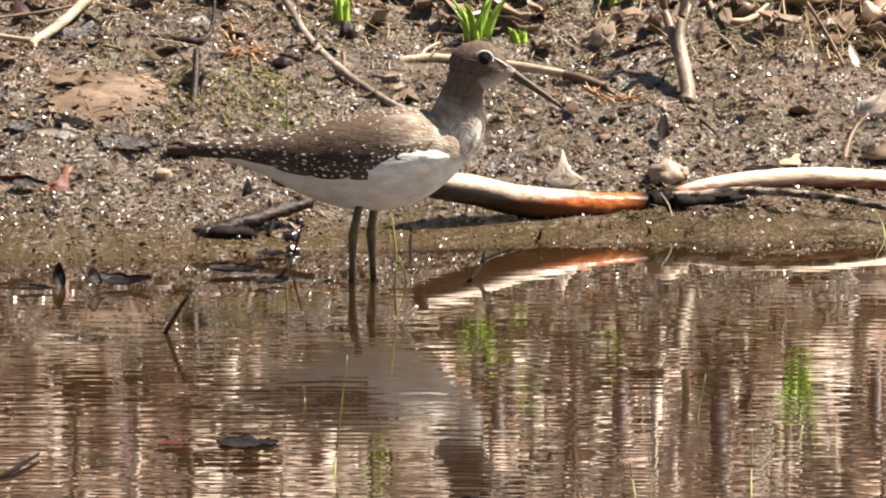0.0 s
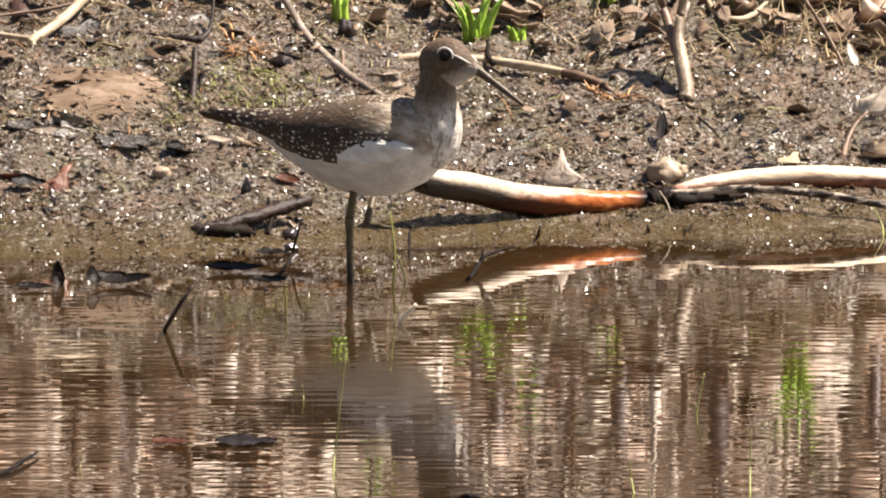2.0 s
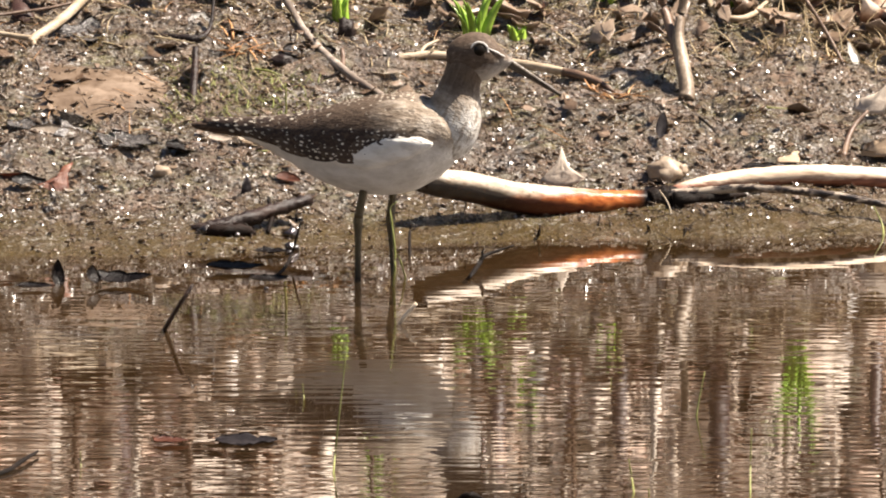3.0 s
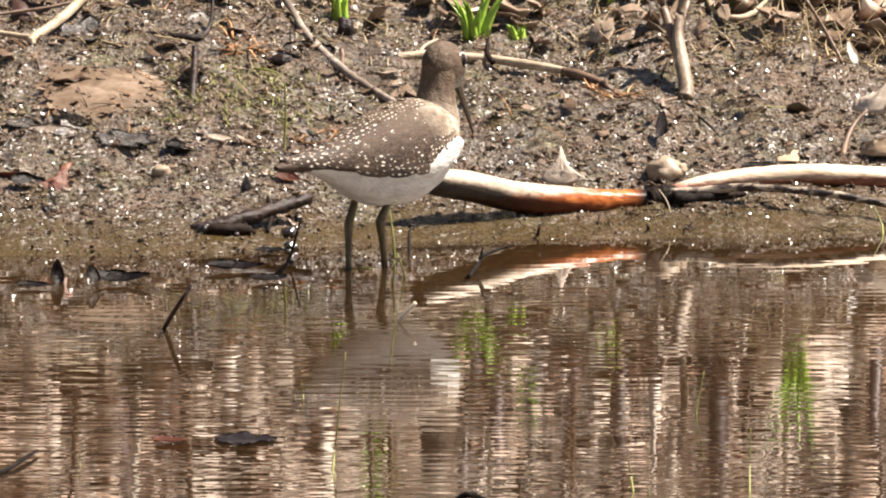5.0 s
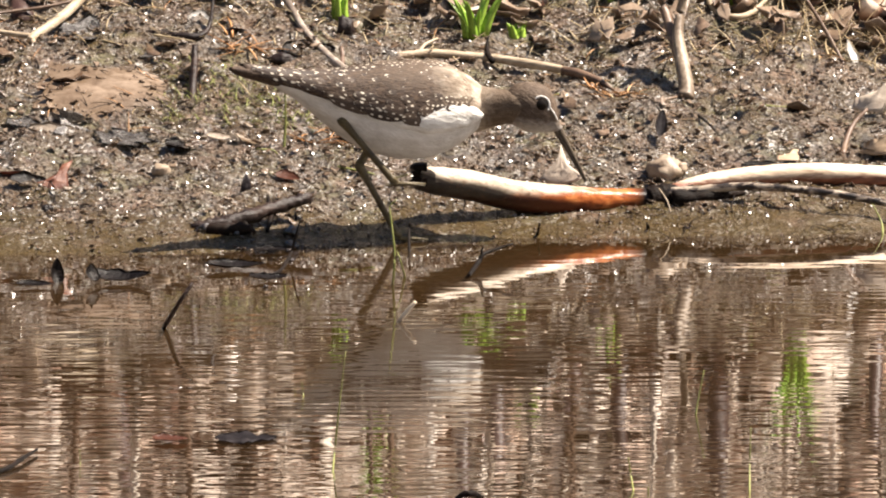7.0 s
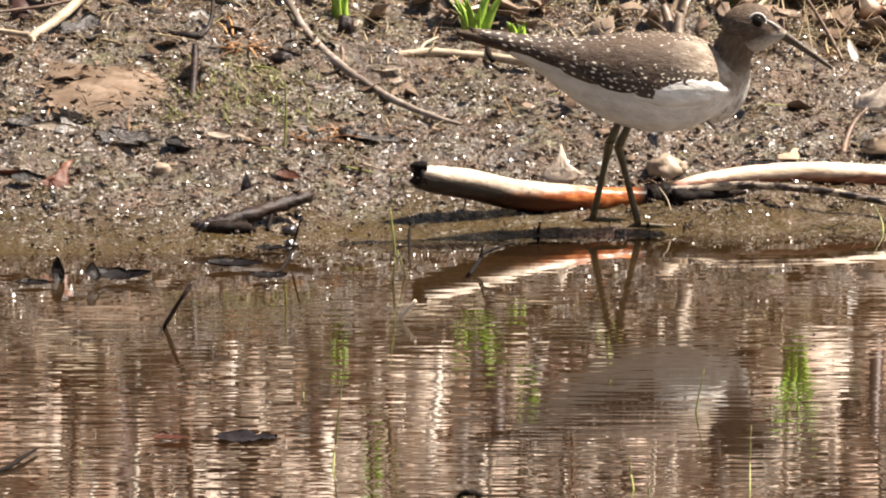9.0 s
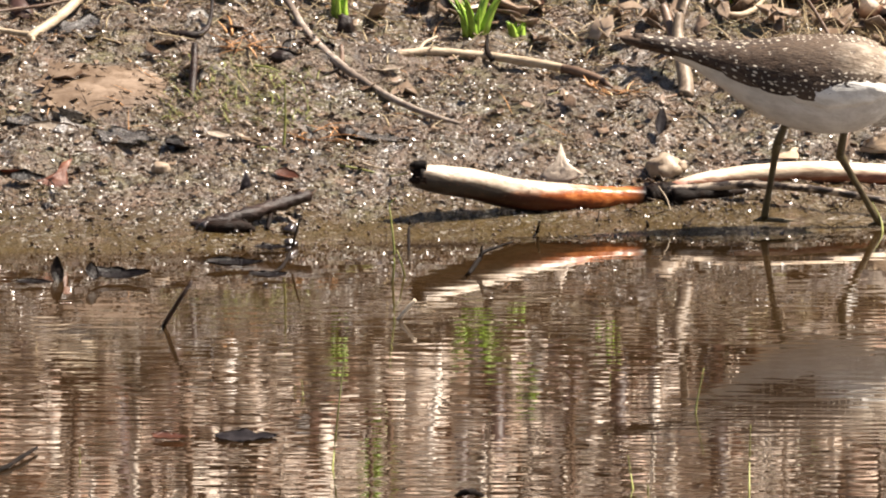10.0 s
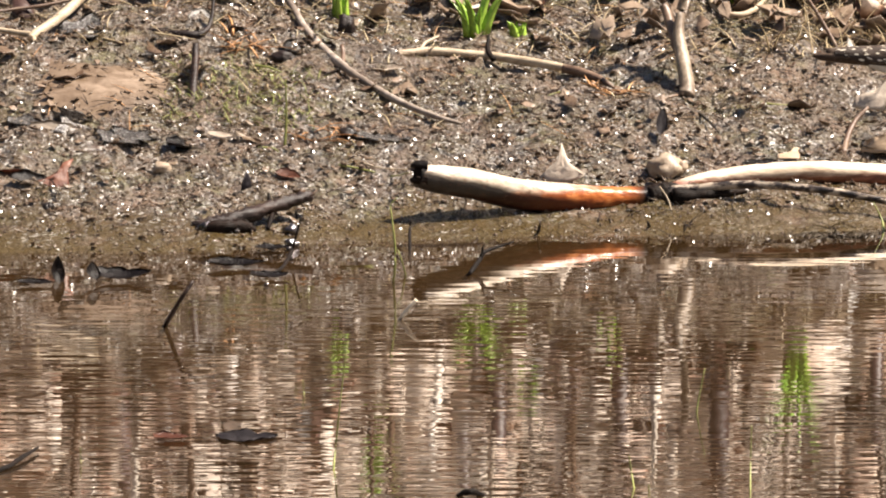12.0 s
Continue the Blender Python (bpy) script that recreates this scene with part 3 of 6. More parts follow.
side_twig("rootlet", fork_stem, [(0.1218, 0.3001, 0.0492), (0.1076, 0.2911, 0.0472), (0.0945, 0.2991, 0.0482), (0.0813, 0.3207, 0.0525)], [0.0007, 0.0008, 0.0007, 0.0004], "brown_twig")

corner = stick("bleached_branch", "bleached pale branch lying on dry litter", [(-0.1832, 0.3914, 0.0990), (-0.1932, 0.3653, 0.0902), (-0.2033, 0.3448, 0.0833), (-0.2129, 0.3301, 0.0782), (-0.2157, 0.3237, 0.0765)],
               [0.0026, 0.0026, 0.0026, 0.0026, 0.0018], "tan_twig", 12, 6, 0.14, 19, "branch")
side_twig("fork", corner, [(-0.2134, 0.3285, 0.0778), (-0.2223, 0.3312, 0.0787), (-0.2401, 0.3373, 0.0811)], [0.0018, 0.0015, 0.0012], "tan_twig")
side_twig("fork", corner, [(-0.2146, 0.3285, 0.0778), (-0.2127, 0.3187, 0.0740), (-0.2091, 0.3131, 0.0704)], [0.0016, 0.0013, 0.0006], "tan_twig")

stick("root_loop", "pale bleached root arching over the litter", [(0.1385, 0.4549, 0.0876), (0.1424, 0.4266, 0.0831), (0.1485, 0.4119, 0.0807), (0.1565, 0.4122, 0.0803), (0.1634, 0.4239, 0.0822), (0.1699, 0.4458, 0.0860)],
      [0.0014, 0.0017, 0.0018, 0.0017, 0.0015, 0.0010], "tan_twig", 10, 6, 0.14, 23, "root")
stub = stick("upright_stub", "dark brown upright stub in the mud", [(-0.1302, 0.2466, 0.0516), (-0.1300, 0.2559, 0.0590), (-0.1292, 0.2651, 0.0693), (-0.1289, 0.2737, 0.0784)], [0.0022, 0.0021, 0.0020, 0.0016], "rotten_bark", 9, 5, 0.2, 27, "stub")
stick("cross_twig", "dark wet twig on the litter", [(-0.1575, 0.3350, 0.0801), (-0.1456, 0.3312, 0.0787), (-0.1338, 0.3267, 0.0780), (-0.1262, 0.3268, 0.0786), (-0.1215, 0.3334, 0.0846), (-0.1198, 0.3444, 0.0991)], [0.0010, 0.0020, 0.0024, 0.0018, 0.0011, 0.0009], "rotten_bark", 8, 5, 0.2, 29)
stick("leaning_twig", "thin dark twig leaning up the bank", [(0.2124, 0.3554, 0.0538), (0.2069, 0.3662, 0.0652), (0.1984, 0.3730, 0.0800), (0.1895, 0.3766, 0.0939)], [0.0009, 0.0010, 0.0010, 0.0009], "brown_twig", 8, 5, 0.15, 31)
stick("curved_twig", "dark curved twig standing out of the mud", [(0.2074, 0.2298, 0.0256), (0.2094, 0.2432, 0.0322), (0.2136, 0.2537, 0.0400), (0.2204, 0.2605, 0.0467)], [0.0016, 0.0015, 0.0013, 0.0008], "brown_twig", 8, 5, 0.2, 33)
stick("top_twig", "brown twig lying on the litter", [(-0.2374, 0.3575, 0.0868), (-0.2228, 0.3634, 0.0881), (-0.2080, 0.3668, 0.0898), (-0.1933, 0.3729, 0.0925)], [0.0008, 0.0009, 0.0009, 0.0008], "brown_twig", 8, 4, 0.15, 35)

shore_stick = stick("rotten_stick", "dark red-brown rotten stick half sunk at the water's edge", [(-0.1291, 0.0382, 0.0085), (-0.1169, 0.0404, 0.0089), (-0.1039, 0.0462, 0.0112), (-0.0910, 0.0554, 0.0149), (-0.0794, 0.0651, 0.0176), (-0.0685, 0.0754, 0.0195)],
                    [0.0016, 0.0040, 0.0040, 0.0034, 0.0032, 0.0026], "rotten_bark", 14, 8, 0.5, 37, "stick")
side_twig("thorn", shore_stick, [(-0.0881, 0.0619, 0.0148), (-0.0893, 0.0644, 0.0183), (-0.0899, 0.0671, 0.0218)], [0.0018, 0.0014, 0.0006], "dark_twig")
side_twig("thorn", shore_stick, [(-0.0864, 0.0624, 0.0147), (-0.0881, 0.0544, 0.0115), (-0.0900, 0.0403, 0.0060)], [0.0016, 0.0015, 0.0010], "dark_twig")
side_twig("lower_end", shore_stick, [(-0.1019, 0.0440, 0.0096), (-0.0995, 0.0375, 0.0074), (-0.0983, 0.0307, 0.0052)], [0.0016, 0.0013, 0.0009], "dark_twig")
stick("rotten_stick", "black rotten stick sunk in the wet mud", [(-0.1267, 0.0325, 0.0079), (-0.1154, 0.0284, 0.0078), (-0.1024, 0.0331, 0.0079), (-0.0961, 0.0355, 0.0059)], [0.0012, 0.0036, 0.0030, 0.0010], "dark_twig", 10, 5, 0.6, 67, "stick")
stick("sunken_stick", "black wet stick lying in the shallows", [(-0.0934, 0.0709, 0.0010), (-0.0881, 0.0578, 0.0015), (-0.0809, 0.0662, 0.0012), (-0.0709, 0.0933, 0.0010), (-0.0535, 0.0989, 0.0010)], [0.0014, 0.0030, 0.0022, 0.0009, 0.0005], "dark_twig", 8, 5, 0.5, 39, "stick")

# twigs standing in the water
near_twig = stick("slanted_twig", "thin dark brown twig sticking out of the water", [(-0.1418, -0.3792, -0.0040), (-0.1386, -0.3678, 0.0010), (-0.1315, -0.3978, 0.0155), (-0.1245, -0.3978, 0.0260)], [0.0012, 0.0012, 0.0011, 0.0009], "rotten_bark", 8, 5, 0.1, 41)
stick("slanted_twig", "pale broken twig end sticking out of the water", [(-0.0237, -0.3240, -0.0040), (-0.0212, -0.3362, 0.0010), (-0.0175, -0.3381, 0.0057), (-0.0135, -0.3381, 0.0103)], [0.0010, 0.0011, 0.0012, 0.0009], "pale_bark", 8, 4, 0.1, 43)
hooked = stick("hooked_twig", "dark hooked twig sticking out of the water", [(0.0103, -0.1167, -0.0030), (0.0132, -0.1273, 0.0010), (0.0178, -0.1034, 0.0048), (0.0204, -0.0995, 0.0087), (0.0252, -0.0955, 0.0103), (0.0356, -0.0895, 0.0132)], [0.0011, 0.0011, 0.0013, 0.0011, 0.0008, 0.0005], "dark_twig", 8, 5, 0.25, 45)
side_twig("spur", hooked, [(0.0198, -0.0995, 0.0079), (0.0198, -0.0995, 0.0107), (0.0206, -0.0995, 0.0128)], [0.0009, 0.0006, 0.0003], "dark_twig")
stick("thin_stalk", "thin dark stalk standing at the water's edge", [(-0.0882, -0.1138, -0.0010), (-0.0820, -0.1000, 0.0010), (-0.0776, -0.0597, 0.0048), (-0.0753, -0.0597, 0.0123), (-0.0724, -0.0597, 0.0227)], [0.0009, 0.0010, 0.0008, 0.0006, 0.0004], "dark_twig", 7, 5, 0.2, 47, "stalk")
stick("floating_bud", "dark bud poking out of the water", [(0.1746, -0.2231, -0.0020), (0.1751, -0.2088, -0.0018), (0.1765, -0.2088, 0.0002)], [0.0016, 0.0014, 0.0006], "dark_twig", 8, 4, 0.2, 49, "bud")
stick("floating_twig", "dark twig floating at the water's surface", [(-0.2189, -1.0316, 0.0000), (-0.2080, -1.0038, 0.0012), (-0.2010, -0.9675, 0.0020), (-0.1945, -0.9286, 0.0020)], [0.0010, 0.0012, 0.0011, 0.0006], "dark_twig", 7, 4, 0.2, 51)
stick("wet_lump", "dark wet lump of wood just above the water", [(0.0051, -1.1133, -0.0010), (0.0102, -1.1207, 0.0020), (0.0144, -1.1201, 0.0022), (0.0198, -1.1109, -0.0010)], [0.0008, 0.0015, 0.0015, 0.0008], "dark_twig", 9, 5, 0.6, 53, "wood lump")
for a, b, c in (((0.1056, 0.1108, -0.0020), (0.1053, 0.0796, 0.0042), (0.1047, 0.0796, 0.0059)), ((-0.0173, -0.0058, -0.0020), (-0.0173, 0.0199, 0.0087), (-0.0165, 0.0199, 0.0121)), ((0.0482, 0.0913, -0.0020), (0.0490, 0.0597, 0.0045), (0.0496, 0.0597, 0.0080))):
    stick("broken_stem", "short dark broken stem in the shallows", [a, b, c], [0.0009, 0.0008, 0.0005], "dark_twig", 7, 3, 0.3, 55, "stem")


# ---- leaves ----
def leaf(name, label, at, length, width, material, turn=0.0, tilt=0.0, roll=0.0, curl=0.3, fold=0.25, lobes=0.0, seed=0, lift=0.0):
    """A dead leaf: pointed outline, bent along its midrib and cupped across it, with real thickness."""
    rnd = random.Random(seed)
    bm = bmesh.new()
    nu, nv = 12, 6
    grid = []
    bow = curl if name == "floating_leaf" else curl * 0.45
    for i in range(nu + 1):
        t = i / nu
        w = width * 0.5 * (math.sin(math.pi * t ** 0.8) ** 0.75 if 0 < t < 1 else 0.02) * (1 + lobes * math.sin(t * 17 + seed)) + width * 0.01
        row = []
        for j in range(nv + 1):
            s = 2 * j / nv - 1
            px = (t - 0.5) * length
            py = s * w
            pz = bow * length * (2 * t - 1) ** 2 * 0.5 + fold * abs(s) ** 1.4 * w + rnd.uniform(-1, 1) * 0.02 * width
            row.append(bm.verts.new((px, py, pz)))
        grid.append(row)
    for i in range(nu):
        for j in range(nv):
            bm.faces.new((grid[i][j], grid[i + 1][j], grid[i + 1][j + 1], grid[i][j + 1]))
    bmesh.ops.solidify(bm, geom=bm.faces[:], thickness=0.0005)
    ob = part(name, bm, M[material])
    ob.matrix_world = pose(at[0], at[1], at[2] + lift - (0 if name == "floating_leaf" else 0.0011), tilt, roll, turn)
    return tagged(ob, label, "leaf", "floating leaves" if name == "floating_leaf" else "dead leaves on the bank")


leaf("dead_leaf", "black shaded curl of a rust-brown leaf", (-0.2115, 0.1032, 0.0239), 0.026, 0.015, "dark_leaf_and_shade", 8, 20, 10, 0.35, 0.5, 0.1, 2)
leaf("dead_leaf", "dark brown dead leaf edge on the mud", (-0.2216, 0.1188, 0.0282), 0.018, 0.008, "rust_leaf", 170, 15, 0, 0.3, 0.3, 0.0, 3)
leaf("dead_leaf", "bleached leaf scrap on the mud", (0.0712, 0.1745, 0.0213), 0.014, 0.010, "pale_leaf", -20, 25, 10, 0.25, 0.3, 0.2, 5)
leaf("dead_leaf", "bleached curled leaf rim on dark mud", (-0.2022, 0.1927, 0.0429), 0.027, 0.010, "pale_leaf", 6, 40, 0, 0.2, 0.35, 0.1, 6)
leaf("dead_leaf", "wet grey leaf flat on the mud", (-0.2118, 0.2090, 0.0448), 0.030, 0.024, "grey_leaf", 10, 6, 4, 0.08, 0.10, 0.45, 7)
leaf("dead_leaf", "wet grey leaf flat on the mud", (-0.1943, 0.2109, 0.0481), 0.024, 0.016, "grey_leaf", 130, 25, 10, 0.08, 0.10, 0.45, 8)
leaf("dead_leaf", "shiny wet grey leaf on the mud", (-0.1642, 0.1839, 0.0397), 0.030, 0.030, "grey_leaf", 40, 8, -6, 0.08, 0.10, 0.45, 9)
leaf("dead_leaf", "shiny wet grey leaf on the mud", (-0.0328, 0.2187, 0.0362), 0.034, 0.026, "grey_leaf", 20, 6, 4, 0.08, 0.10, 0.45, 10)
leaf("dead_leaf", "pale grey leaf beside a dark hollow", (-0.1017, 0.1856, 0.0384), 0.016, 0.014, "pale_leaf", 60, 20, 14, 0.3, 0.3, 0.1, 11)
leaf("dead_leaf", "black rotten leaf and hollow shade on the mud", (-0.1354, 0.1716, 0.0363), 0.018, 0.018, "dark_leaf_and_shade", 20, 10, 8, 0.3, 0.3, 0.1, 12)
leaf("dead_leaf", "pale curled leaf rim on mud", (-0.1157, 0.1897, 0.0403), 0.014, 0.006, "pale_leaf", 12, 30, 6, 0.3, 0.4, 0.0, 13)
leaf("dead_leaf", "rust-brown leaf scrap on mud", (-0.0804, 0.1349, 0.0248), 0.014, 0.010, "rust_leaf", -15, 20, 10, 0.3, 0.4, 0.1, 15)
leaf("dead_leaf", "dark grey leaf hanging from a rootlet", (0.1132, 0.2454, 0.0417), 0.017, 0.006, "slate_leaf", 80, 20, -50, 0.2, 0.4, 0.0, 16)
leaf("dead_leaf", "pale silvery leaf standing on edge", (0.2134, 0.3685, 0.0650), 0.020, 0.009, "white_leaf", 115, 30, -50, 0.3, 0.4, 0.1, 17)
leaf("dead_leaf", "dark brown leaf on the bank", (0.2275, 0.2365, 0.0279), 0.024, 0.020, "dark_leaf_and_shade", 15, 10, 6, 0.3, 0.3, 0.1, 19)
leaf("dead_leaf", "pale scrap of leaf at the stub", (-0.1275, 0.3474, 0.0855), 0.014, 0.012, "white_leaf", 70, 30, -40, 0.3, 0.3, 0.1, 21)
leaf("dead_leaf", "white scrap of shell or leaf", (-0.1570, 0.2874, 0.0671), 0.007, 0.006, "white_leaf", 30, 20, 10, 0.6, 0.5, 0.0, 22)
leaf("dead_leaf", "bleached leaf scrap beside the branch", (-0.0295, 0.3197, 0.0621), 0.024, 0.009, "pale_leaf", -22, 18, 0, 0.3, 0.3, 0.2, 23)
leaf("dead_leaf", "bleached leaf scrap on dry mud", (-0.1961, 0.3117, 0.0729), 0.015, 0.008, "pale_leaf", -12, 20, 0, 0.3, 0.3, 0.1, 24)
leaf("dead_leaf", "long grey leaf on the litter", (-0.1557, 0.3052, 0.0718), 0.030, 0.008, "grey_leaf", -60, 20, 0, 0.08, 0.10, 0.45, 25)
leaf("dead_leaf", "broad wet grey leaf on the litter", (-0.1811, 0.3374, 0.0811), 0.040, 0.030, "grey_leaf", 0, 15, 0, 0.08, 0.10, 0.45, 26)
# three black leaf shapes that stand for the shadow in hollows of the mud
leaf("dead_leaf", "dark leaf shape standing for the shade in a hollow", (0.0141, 0.2204, 0.0319), 0.022, 0.008, "dark_leaf_and_shade", -5, 5, 0, 0.2, 0.2, 0.0, 27)
leaf("dead_leaf", "black leaf shape standing for shade in a muddy hollow", (0.0961, 0.2227, 0.0299), 0.026, 0.009, "dark_leaf_and_shade", -6, 6, 0, 0.2, 0.2, 0.0, 28)
leaf("dead_leaf", "black leaf shape standing for shade in a muddy hollow", (0.1661, 0.1974, 0.0242), 0.024, 0.012, "dark_leaf_and_shade", 4, 6, 0, 0.2, 0.3, 0.1, 29)
leaf("dead_leaf", "dark grey leaf on the bank", (-0.0704, 0.3270, 0.0708), 0.030, 0.018, "dark_leaf_and_shade", 20, 20, 0, 0.3, 0.3, 0.1, 30)
leaf("floating_leaf", "black leaf shard standing in the water", (-0.1955, -0.1492, 0.0045), 0.015, 0.007, "dark_leaf_and_shade", 100, 10, -70, 0.3, 0.4, 0.0, 31)
leaf("floating_leaf", "black curled leaf floating on the water", (-0.1634, -0.1537, 0.0015), 0.032, 0.018, "dark_leaf_and_shade", -8, 12, 0, 0.25, 0.3, 0.1, 32)
leaf("floating_leaf", "black leaf tip standing out of the water", (-0.1775, -0.1691, 0.0060), 0.011, 0.008, "dark_leaf_and_shade", 100, 20, -50, 0.3, 0.3, 0.0, 33)
leaf("floating_leaf", "dark brown leaf floating on the water", (-0.2060, -0.1760, 0.0010), 0.020, 0.014, "dark_leaf_and_shade", 0, 4, 0, 0.1, 0.2, 0.0, 34)
leaf("floating_leaf", "black leaf floating in the shallows", (-0.1059, -0.0910, 0.0012), 0.030, 0.020, "dark_leaf_and_shade", 6, 6, 0, 0.15, 0.25, 0.1, 35)
leaf("floating_leaf", "black leaf floating in the shallows", (-0.0883, -0.1435, 0.0010), 0.022, 0.016, "dark_leaf_and_shade", 30, 6, 0, 0.15, 0.2, 0.1, 36)
leaf("floating_leaf", "dark grey leaf floating on the pond", (-0.0949, -0.8690, 0.0006), 0.030, 0.040, "slate_leaf", 0, 1, 0, 0.04, 0.03, 0.25, 37)
leaf("floating_leaf", "brown leaf floating on the pond", (-0.1310, -0.8788, 0.0008), 0.018, 0.020, "rust_leaf", 20, 3, 0, 0.1, 0.2, 0.1, 38)
leaf("floating_leaf", "pale brown leaf in the shallows", (-0.0877, -0.0049, 0.0008), 0.018, 0.014, "dark_leaf_and_shade", 10, 4, 0, 0.1, 0.2, 0.1, 39)


def lobed_leaf(label, at, size, outline, material, lean=20, turn=0, cup=0.25, seed=0):
    """A broken or lobed leaf standing on its edge: a drawn outline, cupped about its midrib, with real thickness."""
    rnd = random.Random(seed)
    bm = bmesh.new()
    n, rings = len(outline), 5
    mid = (sum(p[0] for p in outline) / n, sum(p[1] for p in outline) / n)
    rows = []
    for r in range(1, rings + 1):
        f = r / rings
        row = []
        for u, v in outline:
            x, z = mid[0] + (u - mid[0]) * f, mid[1] + (v - mid[1]) * f
            row.append(bm.verts.new((x * size, (cup * (x * x + 0.5 * (z - 0.5) ** 2) + rnd.uniform(-1, 1) * 0.025) * size, z * size)))
        rows.append(row)
    centre = bm.verts.new((mid[0] * size, cup * mid[0] ** 2 * size, mid[1] * size))
    for j in range(n):
        bm.faces.new((centre, rows[0][j], rows[0][(j + 1) % n]))
        for p, q in zip(rows, rows[1:]):
            bm.faces.new((p[j], q[j], q[(j + 1) % n], p[(j + 1) % n]))
    bmesh.ops.recalc_face_normals(bm, faces=bm.faces[:])
    bmesh.ops.solidify(bm, geom=bm.faces[:], thickness=0.0005)
    ob = part("dead_leaf", bm, M[material])
    ob.matrix_world = pose(at[0], at[1], at[2] - 0.001, -lean, 0, turn)
    return tagged(ob, label, "leaf", "dead leaves on the bank")


POINTED = [(-0.52, 0.12), (-0.35, 0.30), (-0.12, 0.50), (-0.03, 0.80), (0.0, 1.0), (0.10, 0.74), (0.20, 0.46), (0.42, 0.30), (0.62, 0.16), (0.40, 0.02), (0.05, -0.06), (-0.30, -0.02)]
CURLED = [(-0.55, 0.05), (-0.48, 0.36), (-0.16, 0.42), (0.14, 0.60), (0.30, 0.88), (0.56, 1.0), (0.40, 0.66), (0.42, 0.30), (0.34, -0.02), (-0.1, -0.06)]
SHARD = [(-0.22, -0.05), (-0.16, 0.40), (0.10, 1.0), (0.22, 0.72), (0.32, 0.40), (0.28, -0.05)]
lobed_leaf("bleached pointed leaf standing on edge in the mud", (0.0603, 0.1580, 0.0200), 0.0205, POINTED, "pale_leaf", 24, -4, 0.16, 1)
lobed_leaf("curled rust-brown dead leaf standing on wet mud", (-0.2010, 0.0960, 0.0195), 0.0215, CURLED, "rust_leaf", 34, 6, 0.22, 2)
lobed_leaf("blue-black leaf shard standing in the mud", (-0.1018, 0.1088, 0.0196), 0.0110, SHARD, "slate_leaf", 10, 15, 0.4, 3)
lobed_leaf("light grey torn leaf leaning on the mud", (-0.1915, 0.1900, 0.0425), 0.0200, POINTED, "grey_leaf", 66, 25, 0.15, 4)
lobed_leaf("pale tan torn leaf lying on the bank", (0.1800, 0.2126, 0.0262), 0.0130, CURLED, "tan_leaf", 70, 12, 0.2, 6)
lobed_leaf("bleached tan leaf standing on the bank", (0.2220, 0.2980, 0.0440), 0.0210, CURLED, "pale_leaf", 35, -25, 0.3, 7)
lobed_leaf("pale tan torn leaf at the bank's edge", (0.2255, 0.2250, 0.0290), 0.0190, CURLED, "tan_leaf", 40, -20, 0.4, 5)

# ---- stones ----
def stone(label, at, size, material, seed, name="pebble"):
    bm = bmesh.new()
    bmesh.ops.create_icosphere(bm, subdivisions=3, radius=1)
    for v in bm.verts:
        v.co *= 1 + 0.34 * noise.noise(v.co * 1.3 + Vector((seed, 0, 0))) + 0.16 * noise.noise(v.co * 4 + Vector((seed, 0, 0)))
        v.co = Vector((v.co.x * size[0], v.co.y * size[1], v.co.z * size[2]))
    ob = part(name, bm, M[material])
    ob.matrix_world = pose(*at, 0, 0, seed * 40)
    return tagged(ob, label, "pebble" if name == "pebble" else "clod", "" if name == "pebble" else "clods in the mud" if name == "clod" else "wet lumps at the water's edge")


stone("rounded tan pebble behind the branch", (0.1150, 0.1750, 0.0242), (0.0098, 0.0085, 0.0068), "stone", 1)
stone("small pale pebble behind the branch", (0.1232, 0.1772, 0.0245), (0.0032, 0.003, 0.0034), "stone", 2.3)
stone("muddy clod beside a leaf", (-0.1452, 0.1296, 0.0276), (0.005, 0.005, 0.004), "stone", 3)
stone("dark clod in the mud", (-0.0837, 0.3165, 0.0667), (0.007, 0.006, 0.004), "rotten_bark", 4, "clod")
stone("dark clod in the mud", (-0.0508, 0.3617, 0.0775), (0.005, 0.005, 0.008), "rotten_bark", 5, "clod")
stone("dark clod in the mud", (-0.2029, 0.0626, 0.0147), (0.0034, 0.003, 0.0028), "dark_leaf_and_shade", 6, "clod")
stone("dark clod in the mud", (-0.0495, 0.2146, 0.0378), (0.006, 0.005, 0.003), "dark_leaf_and_shade", 7, "clod")

# glossy lumps added to throw back the bright sun glints along the edge
for p, r in (((-0.0778, 0.0264, 0.0010), 0.0020), ((-0.0788, -0.0095, 0.0010), 0.0015), ((-0.0771, 0.0709, 0.0010), 0.0013), ((-0.0777, -0.0515, 0.0005), 0.0012), ((-0.1249, 0.0306, 0.0075), 0.0015), ((-0.1058, 0.0275, 0.0061), 0.0014), ((-0.0896, -0.1767, 0.0005), 0.0011)):
    stone("added glossy dark lump catching sun glints at the water's edge", p, (r * 1.2, r, r), "wet_lump", 8 + r * 900, "wet_lump")

for x, y, r, seed in ((-0.0784, 0.0405, 0.0042, 21), (-0.0776, 0.0130, 0.0032, 22), (-0.1215, 0.0300, 0.0030, 23)):
    stone("added glossy dark lump catching sun glints at the water's edge", (x, y, max(rest(x, y), 0) + r * 0.25), (r * 1.3, r, r), "wet_lump", seed, "wet_lump")

# ---- sedge, grass and straw ----
def blade(label, points, radius, material, name="sedge_blade", category="grass"):
    return stick(name, label, points, [radius * 0.8 * (1 - 0.65 * i / (len(points) - 1)) for i in range(len(points))], material, 6, 5, 0.02, 0, category)


